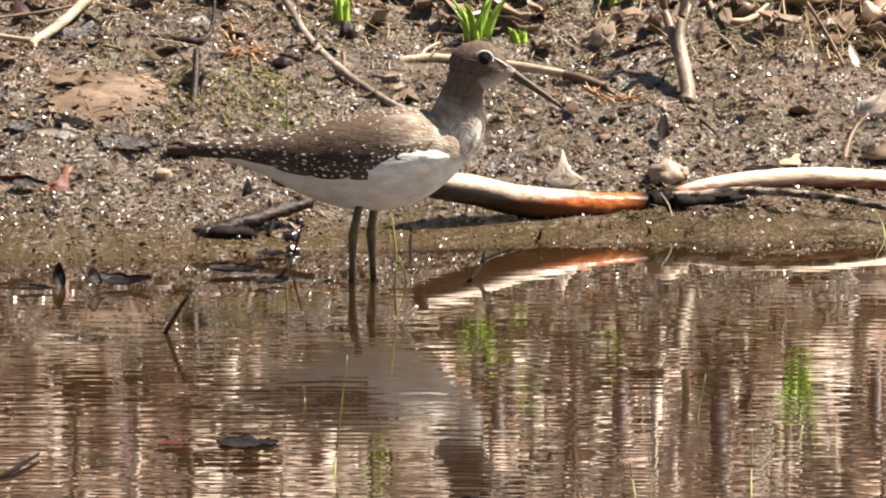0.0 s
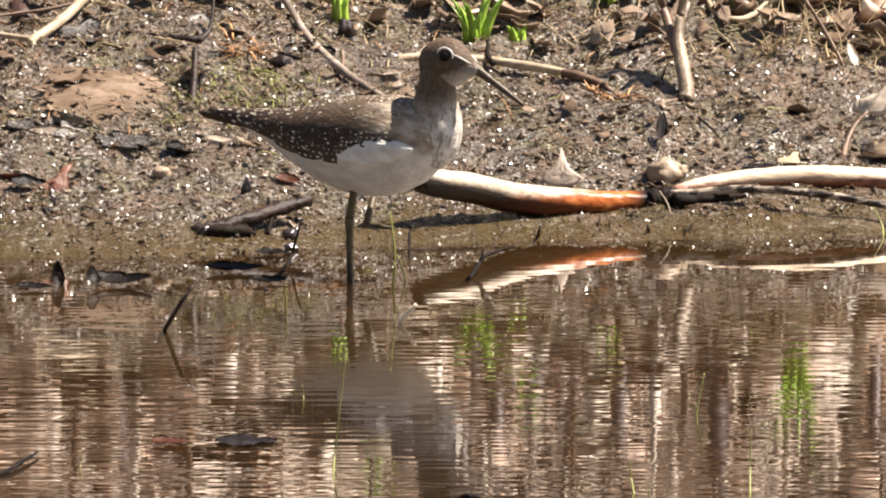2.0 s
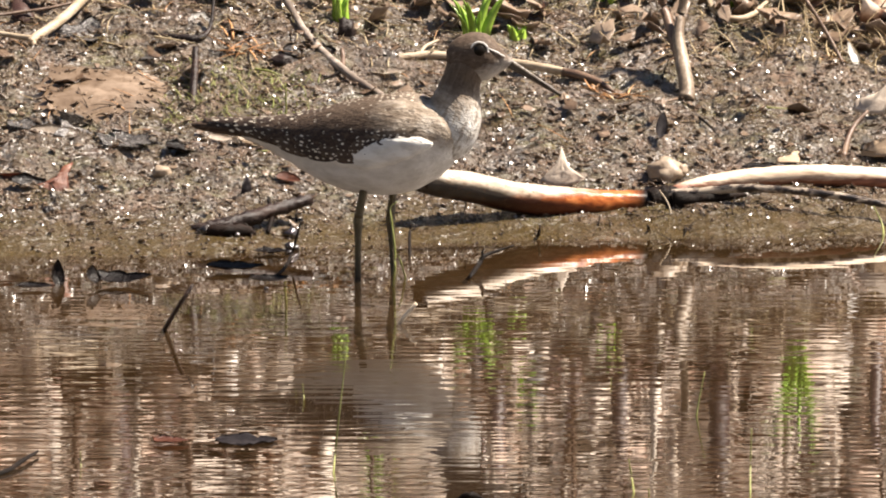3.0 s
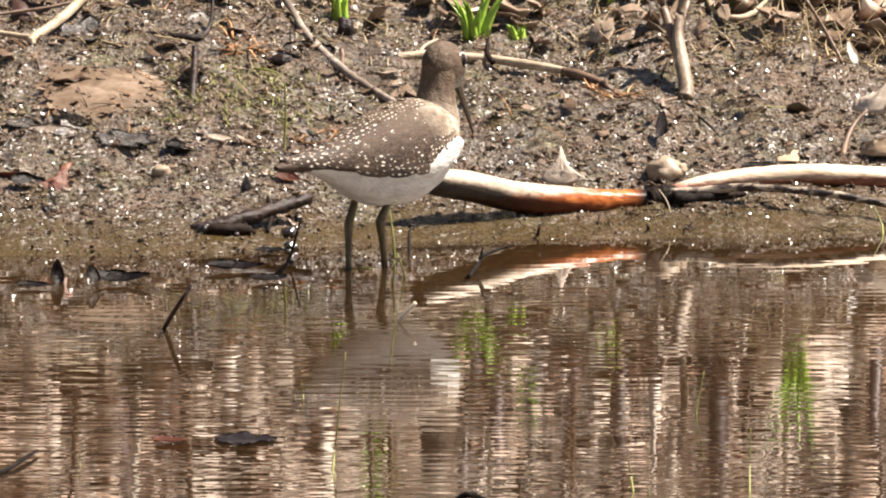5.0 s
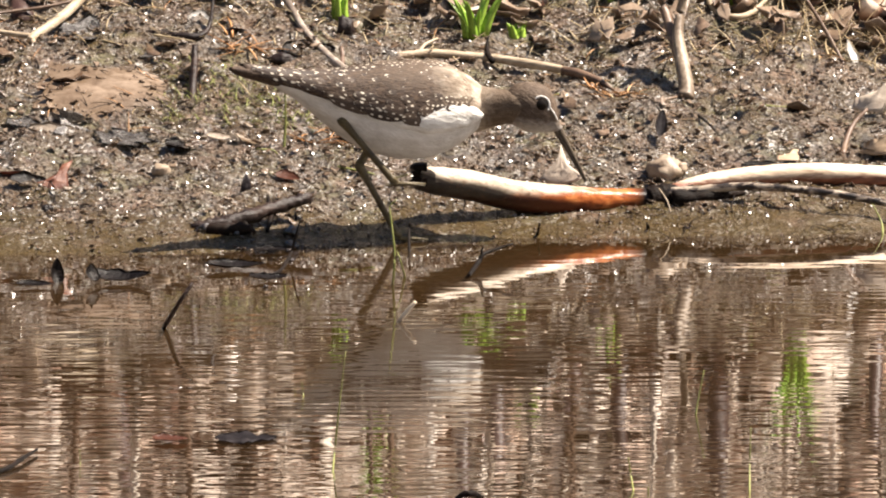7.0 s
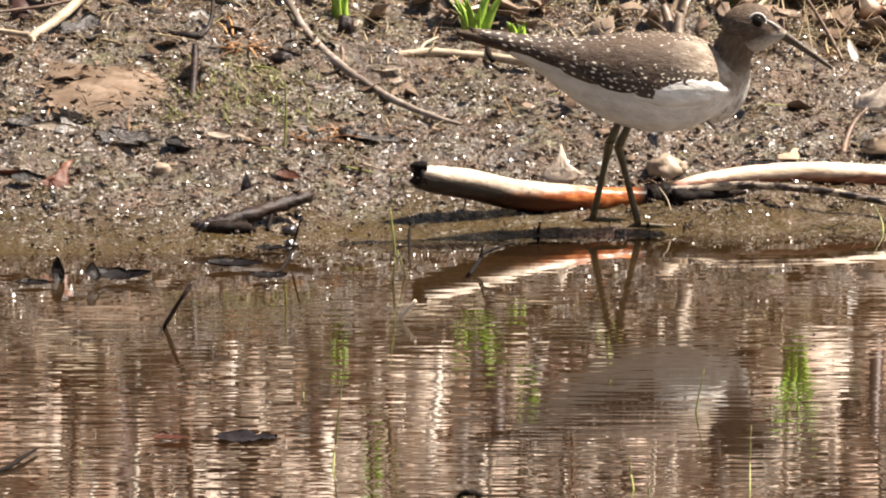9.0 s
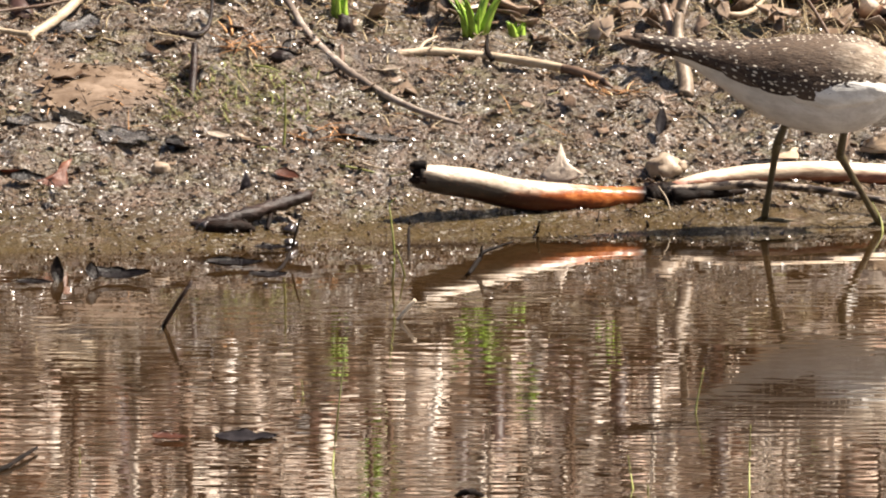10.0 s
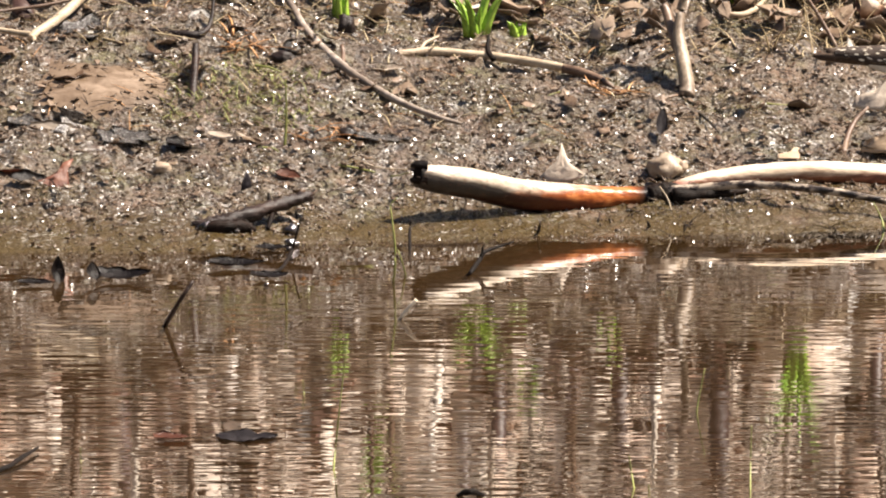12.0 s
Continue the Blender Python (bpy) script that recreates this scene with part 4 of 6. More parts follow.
blade("thin yellow-green sedge blade standing in the water", [(-0.0257, -0.1465, -0.0030), (-0.0248, -0.1750, 0.0072), (-0.0245, -0.1730, 0.0185), (-0.0262, -0.1711, 0.0340), (-0.0268, -0.1691, 0.0404), (-0.0234, -0.1691, 0.0439)], 0.0009, "yellow_green")
blade("thin yellow-green sedge blade standing in the water", [(-0.0189, -0.1207, -0.0020), (-0.0212, -0.1392, 0.0086), (-0.0234, -0.1392, 0.0149)], 0.0008, "yellow_green")
blade("thin yellow-green sedge blade standing in the pond", [(-0.0531, -1.1342, -0.0040), (-0.0523, -0.9945, 0.0018), (-0.0496, -0.9945, 0.0289), (-0.0464, -0.9945, 0.0566)], 0.0008, "yellow_green")
blade("thin yellow-green sedge blade standing in the pond", [(0.1223, -0.7567, -0.0040), (0.1234, -0.7558, 0.0047), (0.1267, -0.7558, 0.0213)], 0.0008, "yellow_green")
blade("thin yellow-green sedge blade standing in the pond", [(0.1453, -1.0964, -0.0040), (0.1456, -1.0741, 0.0107), (0.1461, -1.0741, 0.0291)], 0.0007, "yellow_green")
blade("thin yellow-green sedge blade standing in the pond", [(0.0910, -1.0964, -0.0040), (0.0893, -1.0741, 0.0053), (0.0879, -1.0741, 0.0145)], 0.0008, "yellow_green")
blade("thin yellow-green sedge blade standing in the pond", [(0.0980, -1.0964, -0.0040), (0.0974, -1.0940, -0.0010), (0.0972, -1.0940, 0.0027)], 0.0008, "yellow_green")
blade("thin yellow-green sedge blade standing in the pond", [(0.0816, -0.6303, -0.0030), (0.0819, -0.6166, -0.0006), (0.0822, -0.6166, 0.0033)], 0.0006, "yellow_green")
blade("thin yellow-green sedge blade standing in the pond", [(-0.0677, -0.6958, -0.0030), (-0.0681, -0.6763, -0.0002), (-0.0689, -0.6763, 0.0070)], 0.0006, "yellow_green")
blade("thin yellow-green sedge blade standing in the pond", [(-0.0717, -0.6757, -0.0030), (-0.0721, -0.6564, -0.0012), (-0.0723, -0.6564, 0.0021)], 0.0005, "yellow_green")
blade("tan grass stem sunk below the water", [(-0.1959, -1.0964, -0.0040), (-0.1848, -0.9673, -0.0040), (-0.1729, -0.8333, -0.0040), (-0.1618, -0.7018, -0.0040)], 0.0007, "brown_twig")
blade("thin yellow-green sedge blade standing in the pond", [(-0.1730, -1.0002, -0.0030), (-0.1733, -0.9746, -0.0005), (-0.1736, -0.9746, 0.0072)], 0.0006, "yellow_green")
blade("thin green grass stalk in the mud", [(-0.0824, 0.1840, 0.0332), (-0.0815, 0.1853, 0.0454), (-0.0815, 0.1843, 0.0602), (-0.0818, 0.1836, 0.0691)], 0.0010, "yellow_green", "grass_stalk")
blade("thin green grass stalk leaning over the branch", [(0.2262, 0.0908, -0.0011), (0.2255, 0.0995, 0.0044), (0.2211, 0.1034, 0.0134)], 0.0010, "yellow_green", "grass_stalk")
blade("bleached grass stalk at the water's edge", [(0.2237, 0.0218, -0.0020), (0.2260, 0.0199, 0.0026), (0.2301, 0.0239, 0.0094)], 0.0008, "tan_twig", "grass_stalk")
blade("green grass stem lying by the branch", [(-0.0542, 0.1592, 0.0270), (-0.0391, 0.1517, 0.0248), (-0.0274, 0.1459, 0.0225), (-0.0180, 0.0995, 0.0290)], 0.0008, "yellow_green", "grass_stalk")
blade("pale grass stem lying on the mud", [(-0.0420, 0.1641, 0.0276), (-0.0318, 0.1548, 0.0257), (-0.0187, 0.1506, 0.0255)], 0.0008, "tan_twig", "grass_stalk")
blade("green bent grass stem on the mud", [(-0.0982, 0.2936, 0.0653), (-0.0900, 0.2872, 0.0647), (-0.0841, 0.2853, 0.0625)], 0.0010, "yellow_green", "grass_stalk")
blade("yellow grass stem on the mud", [(0.1608, 0.3097, 0.0483), (0.1665, 0.2955, 0.0456), (0.1789, 0.2946, 0.0445)], 0.0010, "yellow_green", "grass_stalk")
blade("yellow grass stem on the mud", [(0.0321, 0.2981, 0.0494), (0.0459, 0.2902, 0.0479), (0.0606, 0.3008, 0.0509)], 0.0008, "yellow_green", "grass_stalk")
blade("yellow grass stem on the mud", [(-0.0990, 0.1730, 0.0344), (-0.0887, 0.1727, 0.0344), (-0.0852, 0.1726, 0.0320)], 0.0010, "yellow_green", "grass_stalk")
blade("yellow scrap of grass in the shallows", [(-0.2204, 0.0302, 0.0082), (-0.2190, 0.0177, 0.0066), (-0.2172, 0.0066, 0.0042)], 0.0011, "yellow_green", "grass_stalk")
blade("pale straw on the litter", [(-0.1774, 0.3219, 0.0767), (-0.1676, 0.3131, 0.0752), (-0.1572, 0.3115, 0.0736)], 0.0009, "straw", "grass_stalk")
blade("pale straw on the litter", [(-0.1509, 0.3255, 0.0793), (-0.1397, 0.3218, 0.0779), (-0.1293, 0.3211, 0.0762)], 0.0008, "straw", "grass_stalk")


def tuft(label, at, height, count, width, lean, material, seed):
    rnd = random.Random(seed)
    verts, faces = [], []
    root = Vector(at)
    for i in range(count):
        a = rnd.uniform(0, 2 * math.pi)
        b = root + Vector((math.cos(a), math.sin(a), 0)) * rnd.uniform(0, width * 0.25)
        b.z = rest(b.x, b.y) - 0.001
        h = height * rnd.uniform(0.55, 1.0)
        tip = b + Vector((math.cos(a) * lean * h * rnd.uniform(0.3, 1), math.sin(a) * lean * h * rnd.uniform(0.3, 1), h))
        blade_geometry(b, tip, rnd.uniform(0.6, 1.0) * 0.0060, (math.cos(a) * -0.15 * h, math.sin(a) * -0.15 * h, h * 0.1), verts, faces, 0.2, rnd.uniform(-0.5, 0.5))
    return tagged(soup("grass_tuft", verts, faces, M[material]), label, "grass", "grass tufts on the bank")


tuft("fresh green grass tuft on the bank", (0.0172, 0.3850, 0.0711), 0.030, 16, 0.020, 0.6, "green", 1)
tuft("fresh green grass tuft on the bank", (-0.0544, 0.3847, 0.0806), 0.022, 8, 0.012, 0.4, "green", 2)
tuft("small green grass tuft on the bank", (0.0379, 0.4003, 0.0738), 0.010, 7, 0.014, 0.9, "green", 3)
for seed, (x, y, h, n) in enumerate([(0.187, 0.470, 0.060, 18), (-0.033, 0.610, 0.046, 12), (0.155, 0.440, 0.014, 6), (0.087, 0.445, 0.014, 6), (0.042, 0.520, 0.026, 8)]):
    tuft("fresh green grass tuft on the upper bank", (x, y, 0), h, n, 0.024, 0.35, "green", 10 + seed)


def scatter(name, label, category, count, box, material, seed, length, width, upright=0.0, lift=0.0, weight=None):
    """Loose stems or blades lying (or standing) on the bank; one mesh, too many to count."""
    rnd = random.Random(seed)
    verts, faces = [], []
    made = 0
    while made < count:
        x, y = rnd.uniform(box[0], box[1]), rnd.uniform(box[2], box[3])
        if weight and rnd.random() > weight(x, y):
            continue
        made += 1
        a = rnd.uniform(0, math.pi * 2)
        n = rnd.uniform(*length)
        t = rnd.uniform(0, upright) if rnd.random() < 0.75 else upright
        dx, dy = math.cos(a) * n * math.cos(t), math.sin(a) * n * math.cos(t)
        z0 = rest(x, y)
        z1 = max(rest(x + dx, y + dy), z0 - 0.01) + n * math.sin(t)
        blade_geometry((x, y, z0 + lift), (x + dx, y + dy, z1 + lift * rnd.random()), rnd.uniform(*width),
                       (rnd.uniform(-0.2, 0.2) * n, rnd.uniform(-0.2, 0.2) * n, 0.12 * n), verts, faces, 0.4, a + math.pi / 2)
    return tagged(soup(name, verts, faces, M[material]), label, category, kind="stuff")


def dry_side(x, y):
    u = y - float(shore_line(x))
    return min(1.0, max(0.0, (u - 0.10) / 0.24)) ** 1.5


scatter("straw_litter", "loose pale straw and stems on the bank", "straw", 380, (-0.27, 0.27, 0.2, 0.54), "straw", 21, (0.004, 0.017), (0.0004, 0.0012), 0.25, 0.0008, dry_side)
scatter("pine_straw", "orange-brown needles scattered on the bank", "straw", 150, (-0.27, 0.27, 0.1, 0.54), "orange_straw", 22, (0.006, 0.022), (0.0005, 0.0011), 0.2, 0.0008, dry_side)
scatter("dark_fibres", "dark wet rootlets and fibres in the mud", "roots", 1100, (-0.27, 0.27, 0.06, 0.54), "dark_twig", 23, (0.004, 0.018), (0.0004, 0.0012), 0.25, 0.0004)
scatter("green_sprouts", "short yellow-green moss and sprouts", "moss", 380, (-0.145, -0.065, 0.215, 0.30), "yellow_green", 24, (0.003, 0.011), (0.0005, 0.0010), 0.5, 0.0)
scatter("orange_needles", "bunch of orange needles on the mud", "straw", 14, (-0.115, -0.085, 0.314, 0.332), "orange_straw", 25, (0.010, 0.024), (0.0010, 0.0017), 0.15, 0.001)
scatter("orange_needles", "bunch of orange needles on the mud", "straw", 12, (-0.072, -0.055, 0.204, 0.224), "orange_straw", 26, (0.010, 0.022), (0.0009, 0.0015), 0.15, 0.001)
scatter("orange_needles", "bunch of orange needles on the mud", "straw", 26, (0.075, 0.097, 0.3, 0.324), "orange_straw", 27, (0.006, 0.014), (0.0010, 0.0017), 0.3, 0.001)
scatter("top_straw", "tangled pale straw along the top of the bank", "straw", 420, (-0.27, 0.27, 0.35, 0.48), "straw", 33, (0.008, 0.028), (0.0005, 0.0015), 0.3, 0.001)
scatter("dry_grass", "dry yellow grass at the top of the bank", "grass", 300, (0.17, 0.29, 0.37, 0.54), "straw", 28, (0.010, 0.030), (0.0006, 0.0018), 0.8, 0.0)
scatter("bank_grass", "tangle of dry stems on the upper bank", "grass", 500, (-0.4, 0.4, 0.44, 1.24), "reed", 29, (0.015, 0.06), (0.0008, 0.0025), 0.8, 0.0)
scatter("dead_stalks", "pale dead stalks standing on the upper bank", "stalks", 190, (-0.45, 0.45, 0.48, 1.3), "reed", 30, (0.05, 0.14), (0.0028, 0.0068), 1.45, 0.0)
scatter("dark_stalks", "dark dead stalks standing on the upper bank", "stalks", 150, (-0.45, 0.45, 0.48, 1.3), "brown_twig", 31, (0.04, 0.12), (0.002, 0.007), 1.45, 0.0)


def make_litter(name, label, count, box, size, seed, material, tilt=0.7, lift=0.002, clear=-1.0):
    """Dead leaves strewn over the bank; one mesh, too many to count."""
    rnd = random.Random(seed)
    verts, faces = [], []
    for i in range(count):
        x, y = rnd.uniform(box[0], box[1]), rnd.uniform(box[2], box[3])
        if y - float(shore_line(x)) < clear + 0.03 * rnd.random():
            continue
        s = rnd.uniform(*size)
        m = Matrix.Translation((x, y, rest(x, y) + lift + rnd.uniform(0, 1) * s * 0.2)) @ Euler((rnd.uniform(-tilt, tilt), rnd.uniform(-tilt, tilt), rnd.uniform(0, 6.3))).to_matrix().to_4x4()
        o = len(verts)
        for t, w in ((-0.5, 0.05), (-0.2, 0.3), (0.15, 0.33), (0.5, 0.03)):
            c = 0.35 * t * t * s
            for sgn in (-1, 0, 1):
                verts.append(tuple(m @ Vector(((t + rnd.uniform(-0.07, 0.07)) * s, sgn * w * s * rnd.uniform(0.4, 1.4), c + abs(sgn) * 0.12 * s * rnd.uniform(-0.5, 2.0)))))
        for r in range(3):
            for q in range(2):
                a = o + r * 3 + q
                faces.append((a, a + 1, a + 4, a + 3))
    ob = tagged(soup(name, verts, faces, M[material]), label, "leaf litter", kind="stuff")
    ob.modifiers.new("thickness", "SOLIDIFY").thickness = 0.0004
    return ob


make_litter("leaf_litter", "brown and pale dead leaves on the upper bank", 1700, (-0.45, 0.45, 0.43, 1.24), (0.018, 0.045), 41, "litter")
make_litter("leaf_scraps", "small brown scraps of dead leaves on the mud", 150, (-0.27, 0.27, 0.2, 0.48), (0.003, 0.009), 42, "scrap", 0.5, 0.0003)
make_litter("top_litter", "dark and brown dead leaves heaped along the bank top", 130, (-0.27, 0.27, 0.375, 0.48), (0.010, 0.026), 46, "scrap", 0.7, 0.003)
make_litter("rotting_scraps", "dark rotting scraps of leaves and bark in the mud", 3000, (-0.27, 0.27, 0.04, 0.48), (0.0015, 0.0060), 43, "debris", 0.5, 0.0001, 0.045)
make_litter("shore_scraps", "small dark scraps strewn on the wet shore", 260, (-0.27, -0.02, -0.03, 0.09), (0.0012, 0.0045), 45, "debris", 0.5, 0.0001)
make_litter("wet_leaves", "dark wet dead leaves on the mud", 46, (-0.27, 0.27, 0.26, 0.48), (0.008, 0.018), 44, "debris", 0.35, 0.0004)


def make_crumbs(name, label, count, box, size, seed, material, weight=None, sink=0.2):
    """Small angular clods of mud; one mesh, too many to count."""
    rnd = random.Random(seed)
    shape = [(1, 0, 0), (-1, 0, 0), (0, 1, 0), (0, -1, 0), (0, 0, 1), (0, 0, -1)]
    tri = [(0, 2, 4), (2, 1, 4), (1, 3, 4), (3, 0, 4), (2, 0, 5), (1, 2, 5), (3, 1, 5), (0, 3, 5)]
    verts, faces = [], []
    made = 0
    while made < count:
        x, y = rnd.uniform(box[0], box[1]), rnd.uniform(box[2], box[3])
        if weight and rnd.random() > weight(x, y):
            continue
        made += 1
        s = size[0] + (size[1] - size[0]) * rnd.random() ** 2.5
        m = Matrix.Translation((x, y, rest(x, y) + s * sink)) @ Euler((rnd.uniform(0, 6), rnd.uniform(0, 6), rnd.uniform(0, 6))).to_matrix().to_4x4()
        o = len(verts)
        for v in shape:
            verts.append(tuple(m @ Vector([c * s * rnd.uniform(0.5, 1.2) for c in v])))
        faces += [(o + a, o + b, o + c) for a, b, c in tri]
    return tagged(soup(name, verts, faces, M[material], False), label, "mud", kind="stuff")


def muddy(x, y):
    u = y - float(shore_line(x))
    return min(1.0, max(0.16 if u > -0.01 else 0.0, (u - 0.01) / 0.09))


make_crumbs("mud_crumbs", "wet crumbs and clods of mud", 34000, (-0.265, 0.265, -0.03, 0.5), (0.00025, 0.0015), 51, "crumb", muddy)


def silt_patch(label, at, rx, ry, material, seed):
    """A thin smooth skin of silt draped over the mud, ragged at its rim."""
    n, m = 40, 10
    verts, faces = [], []
    for j in range(m + 1):
        for i in range(n):
            a = 2 * math.pi * i / n
            ragged = 1 + 0.30 * noise.noise(Vector((math.cos(a) * 1.5 + seed, math.sin(a) * 1.5, 0))) + 0.14 * noise.noise(Vector((math.cos(a) * 5, math.sin(a) * 5, seed)))
            f = j / m
            x, y = at[0] + math.cos(a) * rx * f * ragged, at[1] + math.sin(a) * ry * f * ragged
            verts.append((x, y, rest(x, y) + 0.0016 * (1 - f ** 3) - 0.0016 * f ** 3))
    for j in range(m):
        for i in range(n):
            k2 = (i + 1) % n
            faces.append((j * n + i, j * n + k2, (j + 1) * n + k2, (j + 1) * n + i))
    return tagged(soup("silt_patch", verts, faces, M[material]), label, "silt", kind="structure")


silt_patch("smooth pale tan silt drying on the mud", (-0.1800, 0.2545, 0.0567), 0.046, 0.044, "sand", 1)


# ---- standing stems on the upper bank ----
def standing(label, base, top, radius, material, seed):
    rnd = random.Random(seed)
    b, t = Vector(base), Vector(top)
    b.z = rest(b.x, b.y) - 0.002
    pts = [b.lerp(t, f) + Vector((rnd.uniform(-1, 1), rnd.uniform(-1, 1), 0)) * 0.0022 * (f > 0) for f in (0, 0.3, 0.65, 1.0)]
    return stick("dead_reed", label, [tuple(p) for p in pts], [radius, radius * 0.95, radius * 0.85, radius * 0.7], material, 8, 4, 0.15, seed, "stem")


PALE, DARK = "bleached dead stem standing on the upper bank", "dark rotten stem standing on the upper bank"
standing(PALE, (0.1142, 0.4541, 0.0878), (0.1122, 0.4973, 0.1372), 0.0030, "pale_stem", 1)
standing(PALE, (-0.2076, 0.4271, 0.1043), (-0.2067, 0.5768, 0.1689), 0.0040, "pale_stem", 2)
standing(PALE, (-0.1887, 0.4556, 0.1134), (-0.1859, 0.5967, 0.1651), 0.0060, "pale_stem", 3)
standing(PALE, (-0.0958, 0.4506, 0.1069), (-0.0953, 0.5569, 0.1492), 0.0040, "pale_stem", 4)
standing(PALE, (-0.0027, 0.4782, 0.1009), (-0.0057, 0.5370, 0.1615), 0.0022, "pale_stem", 5)
standing(PALE, (0.0835, 0.5985, 0.1351), (0.0806, 0.6166, 0.1643), 0.0030, "pale_stem", 6)
standing(PALE, (0.1225, 0.6707, 0.1612), (0.1211, 0.6763, 0.2105), 0.0030, "pale_stem", 7)
standing(PALE, (0.0356, 0.6619, 0.1603), (0.0365, 0.6763, 0.1892), 0.0022, "pale_stem", 8)
standing(PALE, (-0.0369, 0.4373, 0.0935), (-0.0359, 0.5172, 0.1262), 0.0035, "pale_stem", 9)
standing(PALE, (0.1703, 0.6232, 0.1408), (0.1688, 0.6166, 0.1825), 0.0024, "pale_stem", 11)
standing(PALE, (-0.1616, 0.4290, 0.1045), (-0.1540, 0.5569, 0.1366), 0.0050, "pale_stem", 12)
standing(PALE, (0.0607, 0.6897, 0.1694), (0.0653, 0.6962, 0.2066), 0.0045, "pale_stem", 13)
standing(PALE, (0.2068, 0.6555, 0.1474), (0.2090, 0.6365, 0.1908), 0.0022, "pale_stem", 14)
standing(PALE, (-0.0671, 0.5491, 0.1357), (-0.0614, 0.6365, 0.1847), 0.0040, "pale_stem", 15)
standing(DARK, (0.1485, 0.5525, 0.1180), (0.1458, 0.5768, 0.1689), 0.0070, "maroon_stem", 21)
standing(DARK, (-0.1699, 0.5084, 0.1312), (-0.1682, 0.6166, 0.1855), 0.0055, "maroon_stem", 22)
standing(DARK, (-0.1201, 0.4385, 0.1056), (-0.1236, 0.5768, 0.1569), 0.0060, "maroon_stem", 23)
standing(DARK, (0.0287, 0.5092, 0.1073), (0.0312, 0.5768, 0.1659), 0.0055, "maroon_stem", 24)
standing(DARK, (0.0674, 0.4899, 0.0992), (0.0670, 0.5370, 0.1404), 0.0045, "maroon_stem", 25)
standing(DARK, (0.0961, 0.5474, 0.1174), (0.0942, 0.5768, 0.1659), 0.0050, "maroon_stem", 26)
standing(DARK, (-0.1435, 0.4024, 0.0957), (-0.1400, 0.5370, 0.1344), 0.0060, "maroon_stem", 27)
standing(DARK, (0.0108, 0.5803, 0.1331), (0.0123, 0.6365, 0.1908), 0.0045, "maroon_stem", 28)
standing(DARK, (0.2268, 0.4810, 0.0862), (0.2292, 0.5370, 0.1524), 0.0040, "maroon_stem", 29)
standing(DARK, (-0.2201, 0.3660, 0.0858), (-0.2253, 0.5172, 0.1262), 0.0070, "maroon_stem", 30)


def make_sky_screen(label, count, size, seed, place):
    """Loose unseen leaf clumps round the pond, blocking low sky; too many to count."""
    rnd = random.Random(seed)
    verts, faces = [], []
    for i in range(count):
        x, y, z = place(rnd)
        s = rnd.uniform(*size)
        m = Matrix.Translation((x, y, z)) @ Euler((rnd.uniform(0, 6), rnd.uniform(0, 6), rnd.uniform(0, 6))).to_matrix().to_4x4()
        o = len(verts)
        for a, b in ((-1, -0.3), (0, -0.6), (1, 0), (0.1, 0.6)):
            verts.append(tuple(m @ Vector((a * s, b * s, rnd.uniform(-0.2, 0.2) * s))))
        faces.append((o, o + 1, o + 2, o + 3))
    return tagged(soup("far_woods", verts, faces, M["foliage"]), label, "woods", kind="stuff")


def behind_bank(rnd):
    x, y = rnd.uniform(-22, 22), rnd.uniform(7, 13)
    crown = 3.6 + 1.6 * noise.noise(Vector((x * 0.35, y * 0.3, 0)))
    return x, y, 0.8 + rnd.random() ** 0.8 * crown


def round_pond(rnd):
    """Along the near shore and the two sides of the pond, behind the viewer."""
    a, r = rnd.uniform(math.radians(160), math.radians(380)), rnd.uniform(20, 27)
    x, y = math.cos(a) * r * 1.15, -8 + math.sin(a) * r * 0.85
    crown = 8.0 + 3.5 * noise.noise(Vector((x * 0.2, y * 0.2, 5.0)))
    return x, y, 0.3 + rnd.random() ** 0.9 * crown


# both belts are added out of view, to keep low sky off the scene
make_sky_screen("unseen dark leaf screen added beyond the bank to block low sky", 9000, (0.25, 0.60), 61, behind_bank)
make_sky_screen("unseen dark leaf screen added round the pond's near side to block low sky", 9000, (0.5, 1.2), 62, round_pond)


# ---- the wading bird ----
U = 0.000289  # body drawn on a lattice of this many metres


